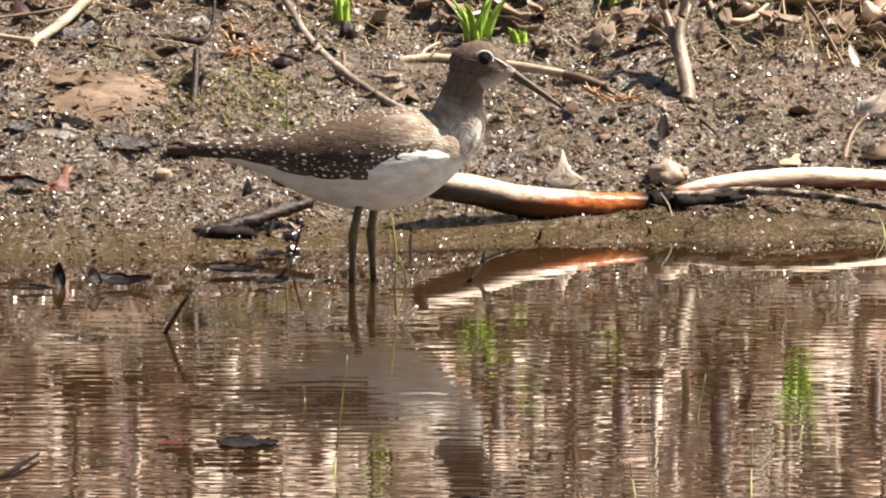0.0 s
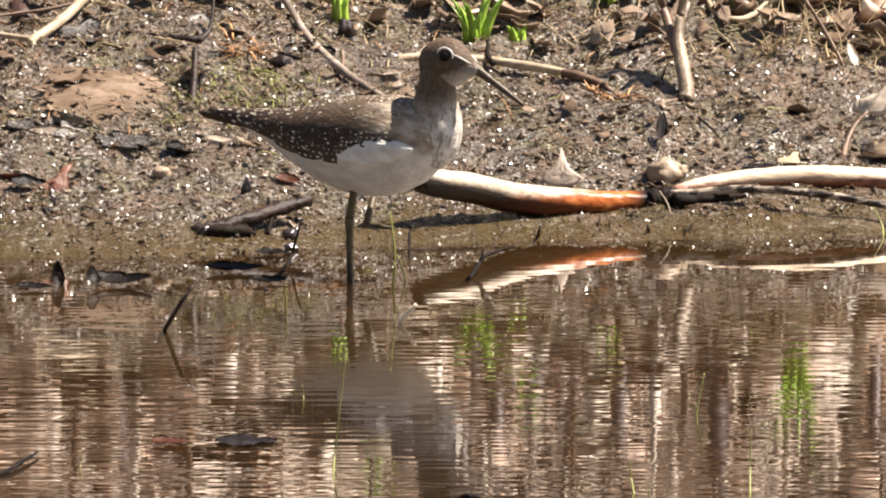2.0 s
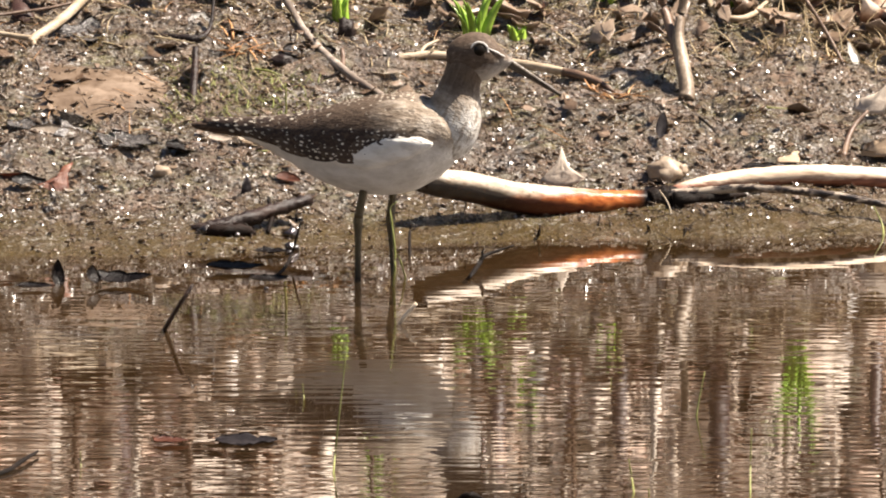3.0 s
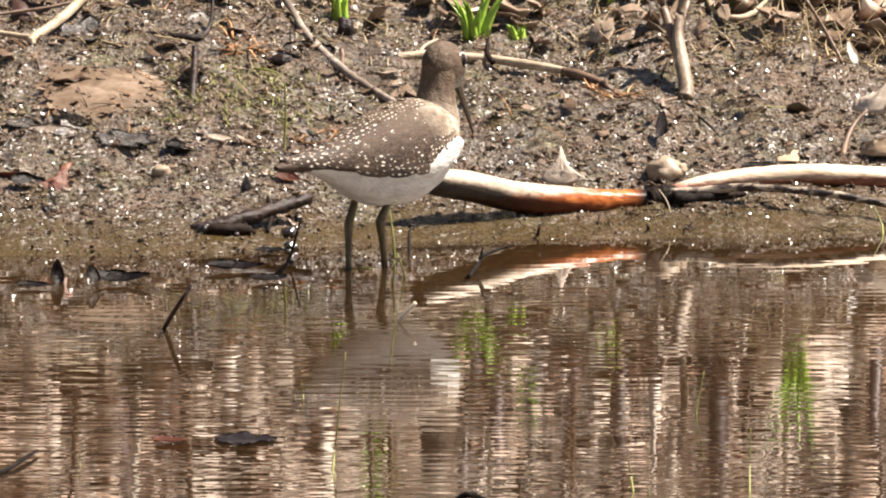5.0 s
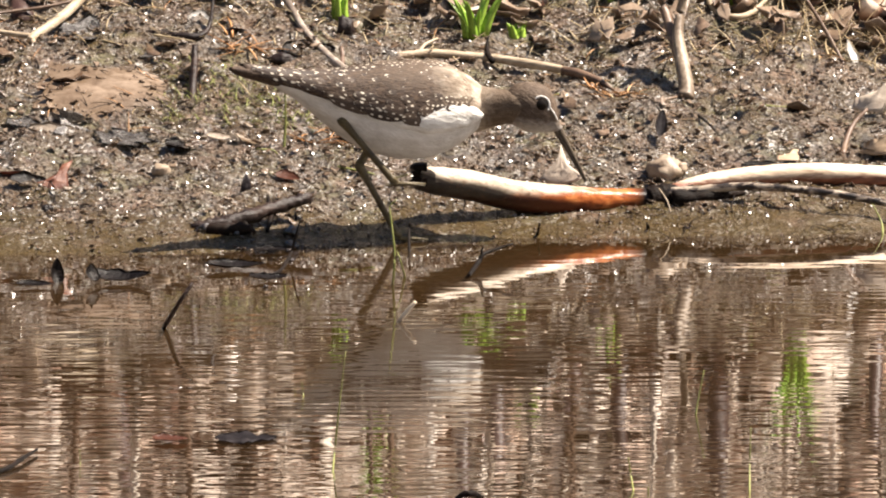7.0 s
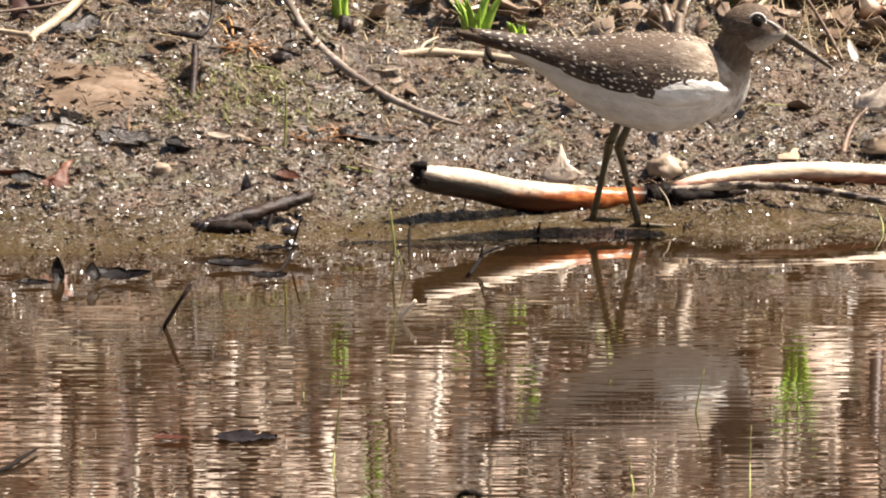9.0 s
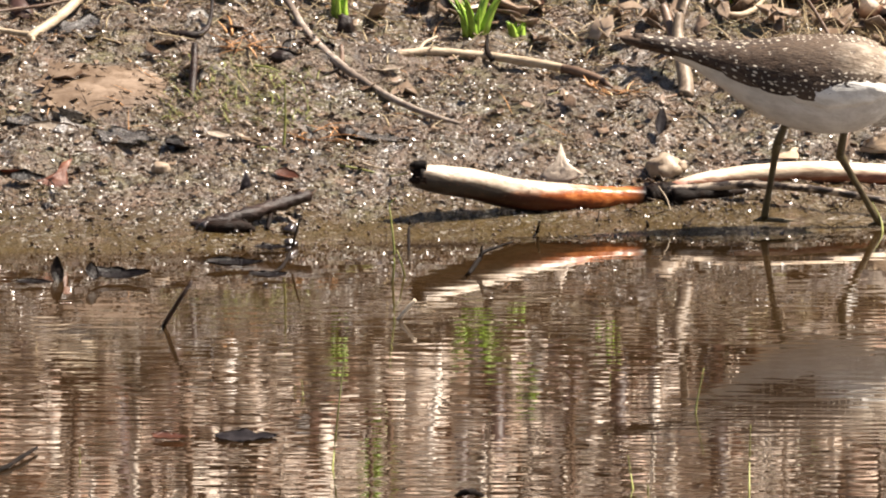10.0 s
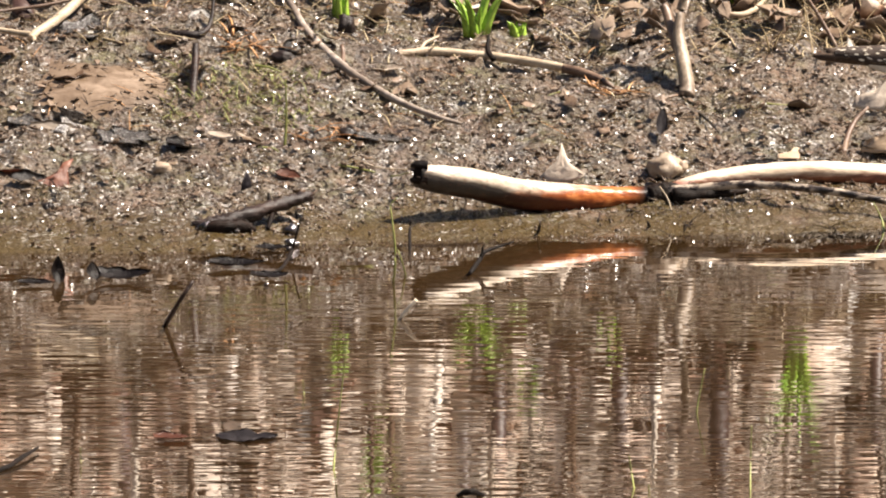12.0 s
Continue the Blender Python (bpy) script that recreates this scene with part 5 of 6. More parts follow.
def feather_material(name, kind):
    k = Nodes(name)
    x, y, z = k.axes()
    barb = k.noise(900, 3, 0.6, k.mapped((0.35, 1, 1)))
    soft = k.noise(160, 3, 0.6, k.mapped((0.5, 1, 1)))
    brown = k.ramp(barb, [(0.3, (0.022, 0.012, 0.008)), (0.5, (0.050, 0.030, 0.019)), (0.75, (0.11, 0.072, 0.047))])
    white = k.ramp(soft, [(0.3, (0.50, 0.465, 0.415)), (0.6, (0.74, 0.71, 0.66))])
    pale = k.ramp(soft, [(0.3, (0.14, 0.10, 0.068)), (0.5, (0.29, 0.23, 0.17)), (0.7, (0.50, 0.435, 0.36))])
    jitter = k.calc("MULTIPLY", k.calc("SUBTRACT", k.noise(420, 3, 0.6), 0.5), 0.007)
    if kind == "body":
        # white below, greyish brown above and on the breast sides
        line = k.calc("ADD", k.calc("SUBTRACT", z, k.calc("MULTIPLY", k.grey(x, 0.025, 0.052), -0.006)), jitter)
        # the same white as the flank, darkened for the belly's shade
        shaded_white = k.ramp(soft, [(0.3, (0.47, 0.435, 0.39)), (0.6, (0.65, 0.615, 0.57))])
        c = k.mix(k.grey(line, 0.006, 0.012), shaded_white, pale)
    elif kind == "white":
        c = white
    elif kind == "wing":
        scale = k.voronoi(150, k.mapped((0.55, 1, 1.0), (0, 8, 0)), "DISTANCE_TO_EDGE")
        c = k.mix(k.grey(scale.outputs[0], 0.10, 0.0, 0.0, 0.6), brown, (0.026, 0.016, 0.010))
        # upper wing lightened by height, for the sun on the back
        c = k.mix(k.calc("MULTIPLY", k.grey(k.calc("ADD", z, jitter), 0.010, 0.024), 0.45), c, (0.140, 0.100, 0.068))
        c = k.mix(k.calc("MULTIPLY", k.grey(k.calc("ADD", x, k.calc("MULTIPLY", jitter, 2.5)), 0.008, 0.028), 0.97), c, pale)
    elif kind == "tail":
        edge = k.calc("ABSOLUTE", y)
        c = k.mix(k.calc("MULTIPLY", k.grey(edge, 0.0056, 0.0068), 0.1), brown, (0.50, 0.44, 0.36))
    elif kind == "head":
        flecks = k.noise(520, 3, 0.6, k.mapped((0.5, 1, 1)))
        crown = k.ramp(flecks, [(0.35, (0.068, 0.044, 0.029)), (0.6, (0.115, 0.080, 0.055)), (0.74, (0.25, 0.195, 0.145))])
        low = k.calc("ADD", k.calc("SUBTRACT", z, k.calc("MULTIPLY", x, 0.35)), jitter)
        c = k.mix(k.grey(low, -0.005, -0.015), crown, (0.56, 0.51, 0.45))
    else:
        flecks = k.noise(600, 3, 0.6, k.mapped((1, 1, 0.25)))
        c = k.ramp(flecks, [(0.34, (0.082, 0.055, 0.036)), (0.55, (0.115, 0.080, 0.053)), (0.76, (0.17, 0.125, 0.088))])
        front = k.calc("ADD", x, k.calc("ADD", k.calc("MULTIPLY", jitter, 0.8), k.calc("MULTIPLY", k.calc("MAXIMUM", k.calc("SUBTRACT", -0.020, z), 0.0), 0.9)))
        c = k.mix(k.calc("MULTIPLY", k.grey(front, 0.009, 0.017), k.grey(flecks, 0.40, 0.55, 0.15, 0.6)), c, (0.42, 0.37, 0.31))
        low = k.calc("ADD", z, k.calc("MULTIPLY", jitter, 1.6))
        c = k.mix(k.calc("MULTIPLY", k.grey(low, -0.013, -0.024), 0.95), c, pale)
        c = k.mix(k.calc("MULTIPLY", k.grey(k.calc("SUBTRACT", low, k.calc("MULTIPLY", x, 0.7)), -0.024, -0.040), k.grey(flecks, 0.40, 0.54, 0.25, 1.0)), c, white)
    lie = k.noise(210, 3, 0.6, k.mapped((0.3, 1, 1), (0, 18, 0)))
    return k.finish(c, 0.72, k.calc("ADD", barb, k.calc("ADD", soft, k.calc("MULTIPLY", lie, 1.6))), 0.0010, 0.25)


def plume_material():
    """Back and wing feathers: dark brown with a darker shaft, pale spots along both edges and a thin worn fringe."""
    k = Nodes("spotted wing feather")
    uv = k.n.new("ShaderNodeSeparateXYZ")
    k.link(k.n.new("ShaderNodeTexCoord").outputs["UV"], uv.inputs[0])
    u, v = uv.outputs[0], uv.outputs[1]
    x, y, z = k.axes()
    rnd = k.random()
    barb = k.noise(1300, 3, 0.6)
    c = k.ramp(k.calc("ADD", k.calc("MULTIPLY", barb, 0.6), k.calc("MULTIPLY", rnd, 0.4)), [(0.25, (0.022, 0.012, 0.0075)), (0.5, (0.042, 0.025, 0.016)), (0.75, (0.078, 0.050, 0.033))])
    # tan back: its sunlit paleness is put into the colour by height
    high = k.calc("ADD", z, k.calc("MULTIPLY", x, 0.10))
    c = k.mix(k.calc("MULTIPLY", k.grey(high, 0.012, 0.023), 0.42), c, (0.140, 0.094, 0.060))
    fore = k.grey(k.calc("ADD", x, k.calc("ADD", k.calc("MULTIPLY", rnd, 0.012), k.calc("MULTIPLY", z, 0.5))), 0.032, 0.058)
    c = k.mix(k.calc("MULTIPLY", fore, 0.85), c, k.ramp(barb, [(0.3, (0.12, 0.085, 0.056)), (0.5, (0.24, 0.185, 0.13)), (0.7, (0.42, 0.355, 0.28))]))
    side = k.calc("ABSOLUTE", k.calc("SUBTRACT", v, 0.5))
    c = k.mix(k.calc("MULTIPLY", k.grey(side, 0.05, 0.0), 0.6), c, (0.016, 0.010, 0.007))
    c = k.mix(k.calc("MULTIPLY", k.grey(side, 0.44, 0.50), k.calc("MULTIPLY", k.grey(barb, 0.4, 0.6), 0.5)), c, (0.30, 0.235, 0.17))
    # spots: an ellipse in every step along the vane
    step = k.calc("SUBTRACT", k.calc("FRACT", k.calc("ADD", k.calc("DIVIDE", u, 0.20), k.calc("ADD", k.calc("MULTIPLY", rnd, 0.9), k.calc("MULTIPLY", v, 0.45)))), 0.5)
    along, across = k.calc("MULTIPLY", step, 9.0), k.calc("MULTIPLY", k.calc("SUBTRACT", side, 0.23), 32.0)
    far = k.calc("SQRT", k.calc("ADD", k.calc("MULTIPLY", along, along), k.calc("MULTIPLY", across, across)))
    spot = k.grey(k.calc("ADD", far, k.calc("MULTIPLY", k.noise(260, 2), 7.5)), 6.0, 4.8)
    spot = k.calc("MULTIPLY", spot, k.grey(fore, 0.0, 1.0, 1.0, 0.65))
    c = k.mix(spot, c, (0.70, 0.62, 0.50))
    return k.finish(c, 0.6, k.calc("ADD", barb, k.calc("MULTIPLY", side, 0.6)), 0.0005, 0.3)


F = {n: feather_material(n + " feathers", n) for n in ("body", "wing", "tail", "head", "neck", "white")}
F["bill"] = grained("dark olive bill", (0.040, 0.028, 0.018), (0.080, 0.058, 0.038), (0.14, 0.105, 0.070), 300, rough=(0.3, 0.5))
F["leg"] = grained("olive-yellow scaled leg", (0.034, 0.023, 0.010), (0.072, 0.051, 0.020), (0.14, 0.106, 0.042), 420, rough=(0.35, 0.55))
F["eye"] = grained("black eye", (0.006, 0.005, 0.004), (0.010, 0.008, 0.006), (0.016, 0.012, 0.009), 100, rough=(0.04, 0.08), spec=0.2)
F["ring"] = grained("white feather ring", (0.52, 0.49, 0.45), (0.64, 0.61, 0.57), (0.74, 0.71, 0.67), 500, rough=(0.6, 0.8))

BODY_ROWS = [(-266, 35, 16, 10), (-240, 40, 5, 17), (-190, 44, -12, 29), (-140, 51, -36, 45), (-90, 62, -60, 61), (-40, 76, -76, 75), (20, 88, -82, 82), (80, 94, -74, 80), (130, 88, -50, 68), (165, 74, -17, 48), (186, 56, 8, 26), (193, 42, 24, 8)]
WING_ROWS = [(-318, 35, 20, 6), (-290, 38, 15, 12), *BODY_ROWS[1:-1]]


def section(rows, x):
    """Top, bottom and half width at x, smooth between the rows."""
    i = max(j for j in range(len(rows)) if rows[j][0] <= x or j == 0)
    i = min(i, len(rows) - 2)
    a, b = rows[max(i - 1, 0)], rows[i]
    c, d = rows[i + 1], rows[min(i + 2, len(rows) - 1)]
    t = min(max((x - b[0]) / (c[0] - b[0]), 0), 1)
    return [0.5 * (2 * b[n] + (c[n] - a[n]) * t + (2 * a[n] - 5 * b[n] + 4 * c[n] - d[n]) * t * t + (3 * b[n] - a[n] - 3 * c[n] + d[n]) * t ** 3) for n in (1, 2, 3)]


def loft(bm, rows, steps=36, sides=28, squash=1.0, ruffle=0.0):
    x0, x1 = rows[0][0], rows[-1][0]
    rings = []
    for i in range(steps + 1):
        x = x0 + (x1 - x0) * (0.5 - 0.5 * math.cos(math.pi * i / steps))
        top, bot, half = section(rows, x)
        c, h = (top + bot) / 2, max((top - bot) / 2, 1)
        ring = []
        for j in range(sides):
            a = 2 * math.pi * j / sides
            p = Vector((x, max(half, 1) * math.cos(a), c + h * math.sin(a)))
            p *= 1 + ruffle * noise.noise(p * 0.05)
            ring.append(bm.verts.new(p * U))
        rings.append(ring)
    for p, q in zip(rings, rings[1:]):
        for j in range(sides):
            bm.faces.new((p[j], q[j], q[(j + 1) % sides], p[(j + 1) % sides]))
    bm.faces.new(rings[0])
    bm.faces.new(list(reversed(rings[-1])))
    return bm


WING_EDGE = [(-318, 24), (-240, 16), (-190, 8), (-140, -2), (-80, -10), (-20, -9), (50, 5), (95, 20), (125, 46), (150, 66)]


def wing_mesh(side):
    bm = bmesh.new()
    rows, n, m = WING_ROWS, 44, 12
    grid = []
    for i in range(n + 1):
        x = -318 + (140 + 318) * i / n
        top, bot, half = section(rows, x)
        c, h = (top + bot) / 2, max((top - bot) / 2, 2)
        edge = np.interp(x, [e[0] for e in WING_EDGE], [e[1] for e in WING_EDGE])
        end = math.acos(min(max((edge - c) / h, -0.98), 0.98))
        line = []
        for j in range(m + 1):
            a = 0.10 + (max(end, 0.3) - 0.10) * j / m
            puff = 1.035 + 0.03 * math.sin(math.pi * j / m) + 0.012 * noise.noise(Vector((x * 0.06, j * 0.9, side)))
            puff -= 0.15 * min(max((x - 80) / 60, 0), 1) ** 1.5
            ruffle = 3.5 * noise.noise(Vector((x * 0.11, side * 7.0, 0))) * (j == m)
            line.append(bm.verts.new(Vector((x + ruffle, side * half * math.sin(a) * puff, c + h * math.cos(a) * puff + ruffle * 0.6)) * U))
        grid.append(line)
    for i in range(n):
        for j in range(m):
            f = (grid[i][j], grid[i + 1][j], grid[i + 1][j + 1], grid[i][j + 1])
            bm.faces.new(f if side < 0 else f[::-1])
    bmesh.ops.recalc_face_normals(bm, faces=bm.faces[:])
    bmesh.ops.solidify(bm, geom=bm.faces[:], thickness=-0.0009)
    return bm


def wing_point(x, a, side, lift):
    """A place on the folded wing, at x and at the angle a from the back's ridge, lifted off it."""
    top, bot, half = section(WING_ROWS, min(max(x, -316), 170))
    c, h = (top + bot) / 2, max((top - bot) / 2, 2)
    puff = 1.05 - 0.11 * min(max((x - 90) / 70, 0), 1) ** 1.5
    return Vector((x, side * half * math.sin(a) * puff + side * lift * math.sin(a), c + h * math.cos(a) * puff + lift * math.cos(a))) * U


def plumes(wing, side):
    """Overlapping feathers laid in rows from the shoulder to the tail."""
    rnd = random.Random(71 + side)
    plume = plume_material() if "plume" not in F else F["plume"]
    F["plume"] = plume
    x, row = 116, 0
    while x > -226:
        length = 58 + 46 * min(max((60 - x) / 260, 0), 1)
        top, bot, half = section(WING_ROWS, max(x, -300))
        c, h = (top + bot) / 2, max((top - bot) / 2, 2)
        edge = np.interp(x - length * 0.55, [e[0] for e in WING_EDGE], [e[1] for e in WING_EDGE])
        end = math.acos(min(max((edge - c) / h, -0.95), 0.95)) + 0.04
        arc = max(h, half)
        count = max(int(round(arc * (end - 0.05) / 17)), 2)
        for j in range(count):
            a0 = 0.05 + (end - 0.05) * (j + 0.25 + 0.5 * (row % 2)) / count + rnd.uniform(-0.03, 0.03)
            if a0 > end - 0.02:
                a0 = end - 0.02
            x0, n = x + rnd.uniform(-6, 6), length * rnd.uniform(0.88, 1.1)
            wide = rnd.uniform(10.5, 12.5)
            verts, faces, uvs = [], [], []
            nu, nv = 6, 4
            for p in range(nu + 1):
                t = p / nu
                w = wide * min(1.0, 0.55 + 1.6 * t) * (1.0 if t < 0.62 else math.sqrt(max(1 - ((t - 0.62) / 0.385) ** 2, 0.004)))
                xx = x0 - n * t
                ctop, cbot, chalf = section(WING_ROWS, min(max(xx, -316), 170))
                local = max((ctop - cbot) / 2, chalf, 9)
                for q in range(nv + 1):
                    f = q / nv * 2 - 1
                    a = a0 + f * w / local
                    verts.append(tuple(wing_point(xx, max(a, -0.25), side, 0.4 + 3.0 * t + 0.8 * (1 - f * f) + 0.4 * (j % 2))))
                    uvs.append((t, q / nv))
            for p in range(nu):
                for q in range(nv):
                    o = p * (nv + 1) + q
                    face = (o, o + 1, o + nv + 2, o + nv + 1)
                    faces.append(face if side > 0 else face[::-1])
            ob = soup("feather", verts, faces, plume)
            layer = ob.data.uv_layers.new(name="vane")
            for loop in ob.data.loops:
                layer.data[loop.index].uv = uvs[loop.vertex_index]
            ob.parent = wing
        x -= 27
        row += 1


HEAD_ROWS = [(-52, 12, -18, 9), (-46, 24, -30, 19), (-30, 36, -40, 29), (-4, 43, -44, 34), (20, 39, -42, 32), (36, 25, -33, 24), (48, 8, -26, 15), (58, -3, -20, 9), (64, -7, -16, 5)]


def rounded(points, radii, sides=10, steps=5):
    bm = bmesh.new()
    return tube(bm, points, radii, sides, steps, 0.0)


bird = tagged(new("sandpiper"), "small brown wading bird with white belly and pale-spotted wings", "bird")
part("body", loft(bmesh.new(), BODY_ROWS, 40, 32, ruffle=0.02), F["body"], bird, "white belly, grey-brown back")
for s in (1, -1):
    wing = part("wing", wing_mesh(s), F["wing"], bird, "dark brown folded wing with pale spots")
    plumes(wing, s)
    flank = bmesh.new()
    bmesh.ops.create_uvsphere(flank, u_segments=40, v_segments=24, radius=1)
    for v in flank.verts:
        q = v.co.copy()
        droop = 10 * q.x * q.x - 6 * q.x
        puff = 1 + 0.26 * noise.noise(Vector((q.x * 5, q.z * 2, s * 4.0))) * abs(q.x) + 0.13 * noise.noise(Vector((q.x * 11, q.z * 4, s * 9.0)))
        v.co = Vector((50 + 104 * q.x, s * (76 + 15 * q.y * s * puff - 15 * q.x * q.x), 3 + 30 * q.z * puff * (1 - 0.45 * q.x * q.x) + 17 * q.x - droop * 0.3)) * U
    part("flank_feathers", flank, F["white"], bird, "fluffed white flank feathers")
tail_bm = bmesh.new()
loft(tail_bm, [(-342, 30, 23, 5), (-332, 33, 18, 10), (-295, 37, 13, 15), (-240, 38, 8, 18), (-190, 34, 2, 18)], 14, 16)
part("tail", tail_bm, F["tail"], bird, "dark tail with barred white edges")
head = part("head", loft(bmesh.new(), HEAD_ROWS, 30, 24), F["head"], bird, "brown speckled crown and pale throat")
bill_way = Vector((0.835, 0, -0.55))
for tag, z0, z1, r in (("upper_bill", 2.6, 1.6, 7.2), ("lower_bill", -4.0, -1.2, 5.8)):
    a = Vector((52, 0, -11 + z0))
    pts = [a + bill_way * d + Vector((0, 0, (z1 - z0) * d / 112 - 3.0 * (d / 112) ** 2)) for d in (0, 18, 50, 85, 112)]
    part(tag, rounded([tuple(p * U) for p in pts], [r * U, r * 0.85 * U, r * 0.62 * U, r * 0.48 * U, r * 0.28 * U]), F["bill"], head)
for s in (1, -1):
    eye_bm = bmesh.new()
    bmesh.ops.create_uvsphere(eye_bm, u_segments=18, v_segments=12, radius=12.5 * U, matrix=Matrix.Translation(Vector((9, s * 24.3, 12)) * U))
    part("eye", eye_bm, F["eye"], head, "glossy black eye")
    ring_pts = [tuple(Vector((9 + 15.2 * math.cos(a), s * (29.2 - 0.055 * abs(15.2 * math.sin(a)) * (1 if math.sin(a) > 0 else 0.2) - 0.10 * max(15.2 * math.cos(a), 0)), 12 + 15.2 * math.sin(a))) * U)
                for a in [2 * math.pi * i / 16 for i in range(17)]]
    part("eye_ring", rounded(ring_pts, [1.9 * U] * 17, 6, 2), F["ring"], head, "white eye ring")
    part("lore_stripe", rounded([tuple(Vector(p) * U) for p in ((24, s * 27.6, 16), (38, s * 21.4, 8), (52, s * 13.6, -2))], [0.9 * U, 1.9 * U, 1.2 * U], 6, 4), F["ring"], head, "white stripe to the bill")
neck_bm = bmesh.new()
tube(neck_bm, [(0, 0, 0.008), (0, 0, -0.002), (0, 0, -0.010), (0.0008, 0, -0.018), (0.0022, 0, -0.028), (0.0020, 0, -0.038), (-0.001, 0, -0.048)],
     [0.0070, 0.0100, 0.0100, 0.0118, 0.0148, 0.0154, 0.0110], 24, 6, 0.0)
for v in neck_bm.verts:
    v.co.y *= 0.88 - 0.08 * min(max((-0.016 - v.co.z) / 0.016, 0), 1)
neck = part("neck", neck_bm, F["neck"], bird, "grey-brown streaked neck and breast")

TIBIA, TARSUS = 0.038, 0.043
legs = {}
for s, tag in ((1, "left"), (-1, "right")):
    thigh = rounded([(0, 0, 0.004), (0, 0, -0.006), (0, 0, -0.014), (0, 0, -0.024), (0, 0, -TIBIA)], [0.0068, 0.0062, 0.0038, 0.0021, 0.0023], 12)
    upper = part("thigh", thigh, F["leg"], bird)
    feathers = rounded([(0, 0, 0.004), (0, 0, -0.005), (0, 0, -0.012), (0, 0, -0.018)], [0.0085, 0.0074, 0.0046, 0.0021], 12)
    part("leg_feathers", feathers, F["ring"], upper, "white thigh feathers")
    lower = part("shank", rounded([(0, 0, 0.0015), (0, 0, -0.001), (0, 0, -0.010), (0, 0, -0.026), (0, 0, -TARSUS)], [0.0018, 0.0025, 0.0018, 0.0017, 0.0020], 10), F["leg"], bird)
    sole = part("foot", rounded([(-0.003, 0, 0.0012), (0, 0, 0.0015), (0.003, 0, 0.0012)], [0.0010, 0.0017, 0.0012], 8), F["leg"], bird)
    for ang, n in ((-32, 0.015), (0, 0.018), (30, 0.015), (180, 0.006)):
        ca, sa = math.cos(radians(ang)), math.sin(radians(ang))
        part("toe", rounded([(0, 0, 0.0012), (ca * n * 0.5, sa * n * 0.5, 0.0010), (ca * n, sa * n, 0.0004)], [0.0011, 0.0009, 0.0003], 7), F["leg"], sole)
    legs[tag] = (upper, lower, sole)

STATES = []


def at(t, body, yaw, pitch, head_at, head_yaw, head_pitch, right, left, roll=0, bend=0):
    STATES.append((t, [*body, yaw, pitch, roll, *head_at, head_yaw, head_pitch, *right, *left, bend]))


def state(t):
    times = [s[0] for s in STATES]
    vals = np.array([s[1] for s in STATES])
    i = min(max(int(np.searchsorted(times, t, "right")) - 1, 0), len(times) - 2)
    h = times[i + 1] - times[i]
    u = min(max((t - times[i]) / h, 0), 1)

    def slope(j):
        if j <= 0 or j >= len(times) - 1:
            return np.zeros(vals.shape[1])
        a, b = (vals[j] - vals[j - 1]) / (times[j] - times[j - 1]), (vals[j + 1] - vals[j]) / (times[j + 1] - times[j])
        return np.where(a * b > 0, 2 * a * b / np.where(np.abs(a + b) < 1e-12, 1, a + b), 0)

    m0, m1 = slope(i) * h, slope(i + 1) * h
    return (2 * u ** 3 - 3 * u * u + 1) * vals[i] + (u ** 3 - 2 * u * u + u) * m0 + (3 * u * u - 2 * u ** 3) * vals[i + 1] + (u ** 3 - u * u) * m1


def frame_from(origin, up, forward):
    """A pose with its z axis along up and x as near to forward as can be."""
    z = up.normalized()
    y = z.cross(forward).normalized()
    x = y.cross(z)
    m = Matrix((x, y, z)).transposed().to_4x4()
    m.translation = origin
    return m


HIP = {"left": Vector((0.012, 0.0085, 0.002)), "right": Vector((0.012, -0.0085, 0.002))}


def bird_poses(t):
    """World poses of the whole bird and of its moving parts at t."""
    v = state(t)
    root = pose(v[0], v[1], v[2]) @ pose(0, 0, 0, 0, 0, v[3]) @ pose(0, 0, 0, v[5], -v[4], 0)
    out = {"root": root}
    fwd = root.to_3x3() @ Vector((1, 0, 0))
    level = Vector((fwd.x, fwd.y, 0)).normalized()
    out["head"] = pose(v[6], v[7], v[8]) @ pose(0, 0, 0, 0, 0, v[9]) @ pose(0, 0, 0, 0, -v[10], 0)
    base = root @ Vector((0.041, 0, 0.008))
    top = out["head"] @ Vector((-0.004, 0, -0.002))
    out["neck"] = frame_from(top, top - base, fwd + 0.4 * (out["head"].to_3x3() @ Vector((1, 0, 0))))
    for tag, o in (("right", 11), ("left", 14)):
        foot = Vector(v[o:o + 3])
        stride = (foot - root @ HIP[tag]).dot(level)
        hip = root @ (HIP[tag] + Vector((min(max(0.45 * stride, -0.016), 0.014), 0, 0)))
        foot.z += 0.0016
        way = foot - hip
        d = min(max(way.length, 0.02), (TIBIA + TARSUS) * 0.995)
        way.normalize()
        foot = hip + way * d
        a = (d * d + TIBIA ** 2 - TARSUS ** 2) / (2 * d)
        h = math.sqrt(max(TIBIA ** 2 - a * a, 0))
        back = -level - way * (-level).dot(way)
        back.normalize()
        if tag == "left":
            back = Matrix.Rotation(radians(v[17]), 3, way) @ back
        joint = hip + way * a + back * h
        out[tag] = (frame_from(hip, hip - joint, level), frame_from(joint, joint - foot, level), frame_from(foot - Vector((0, 0, 0.0016)), Vector((0, 0, 1)), level))
    return out


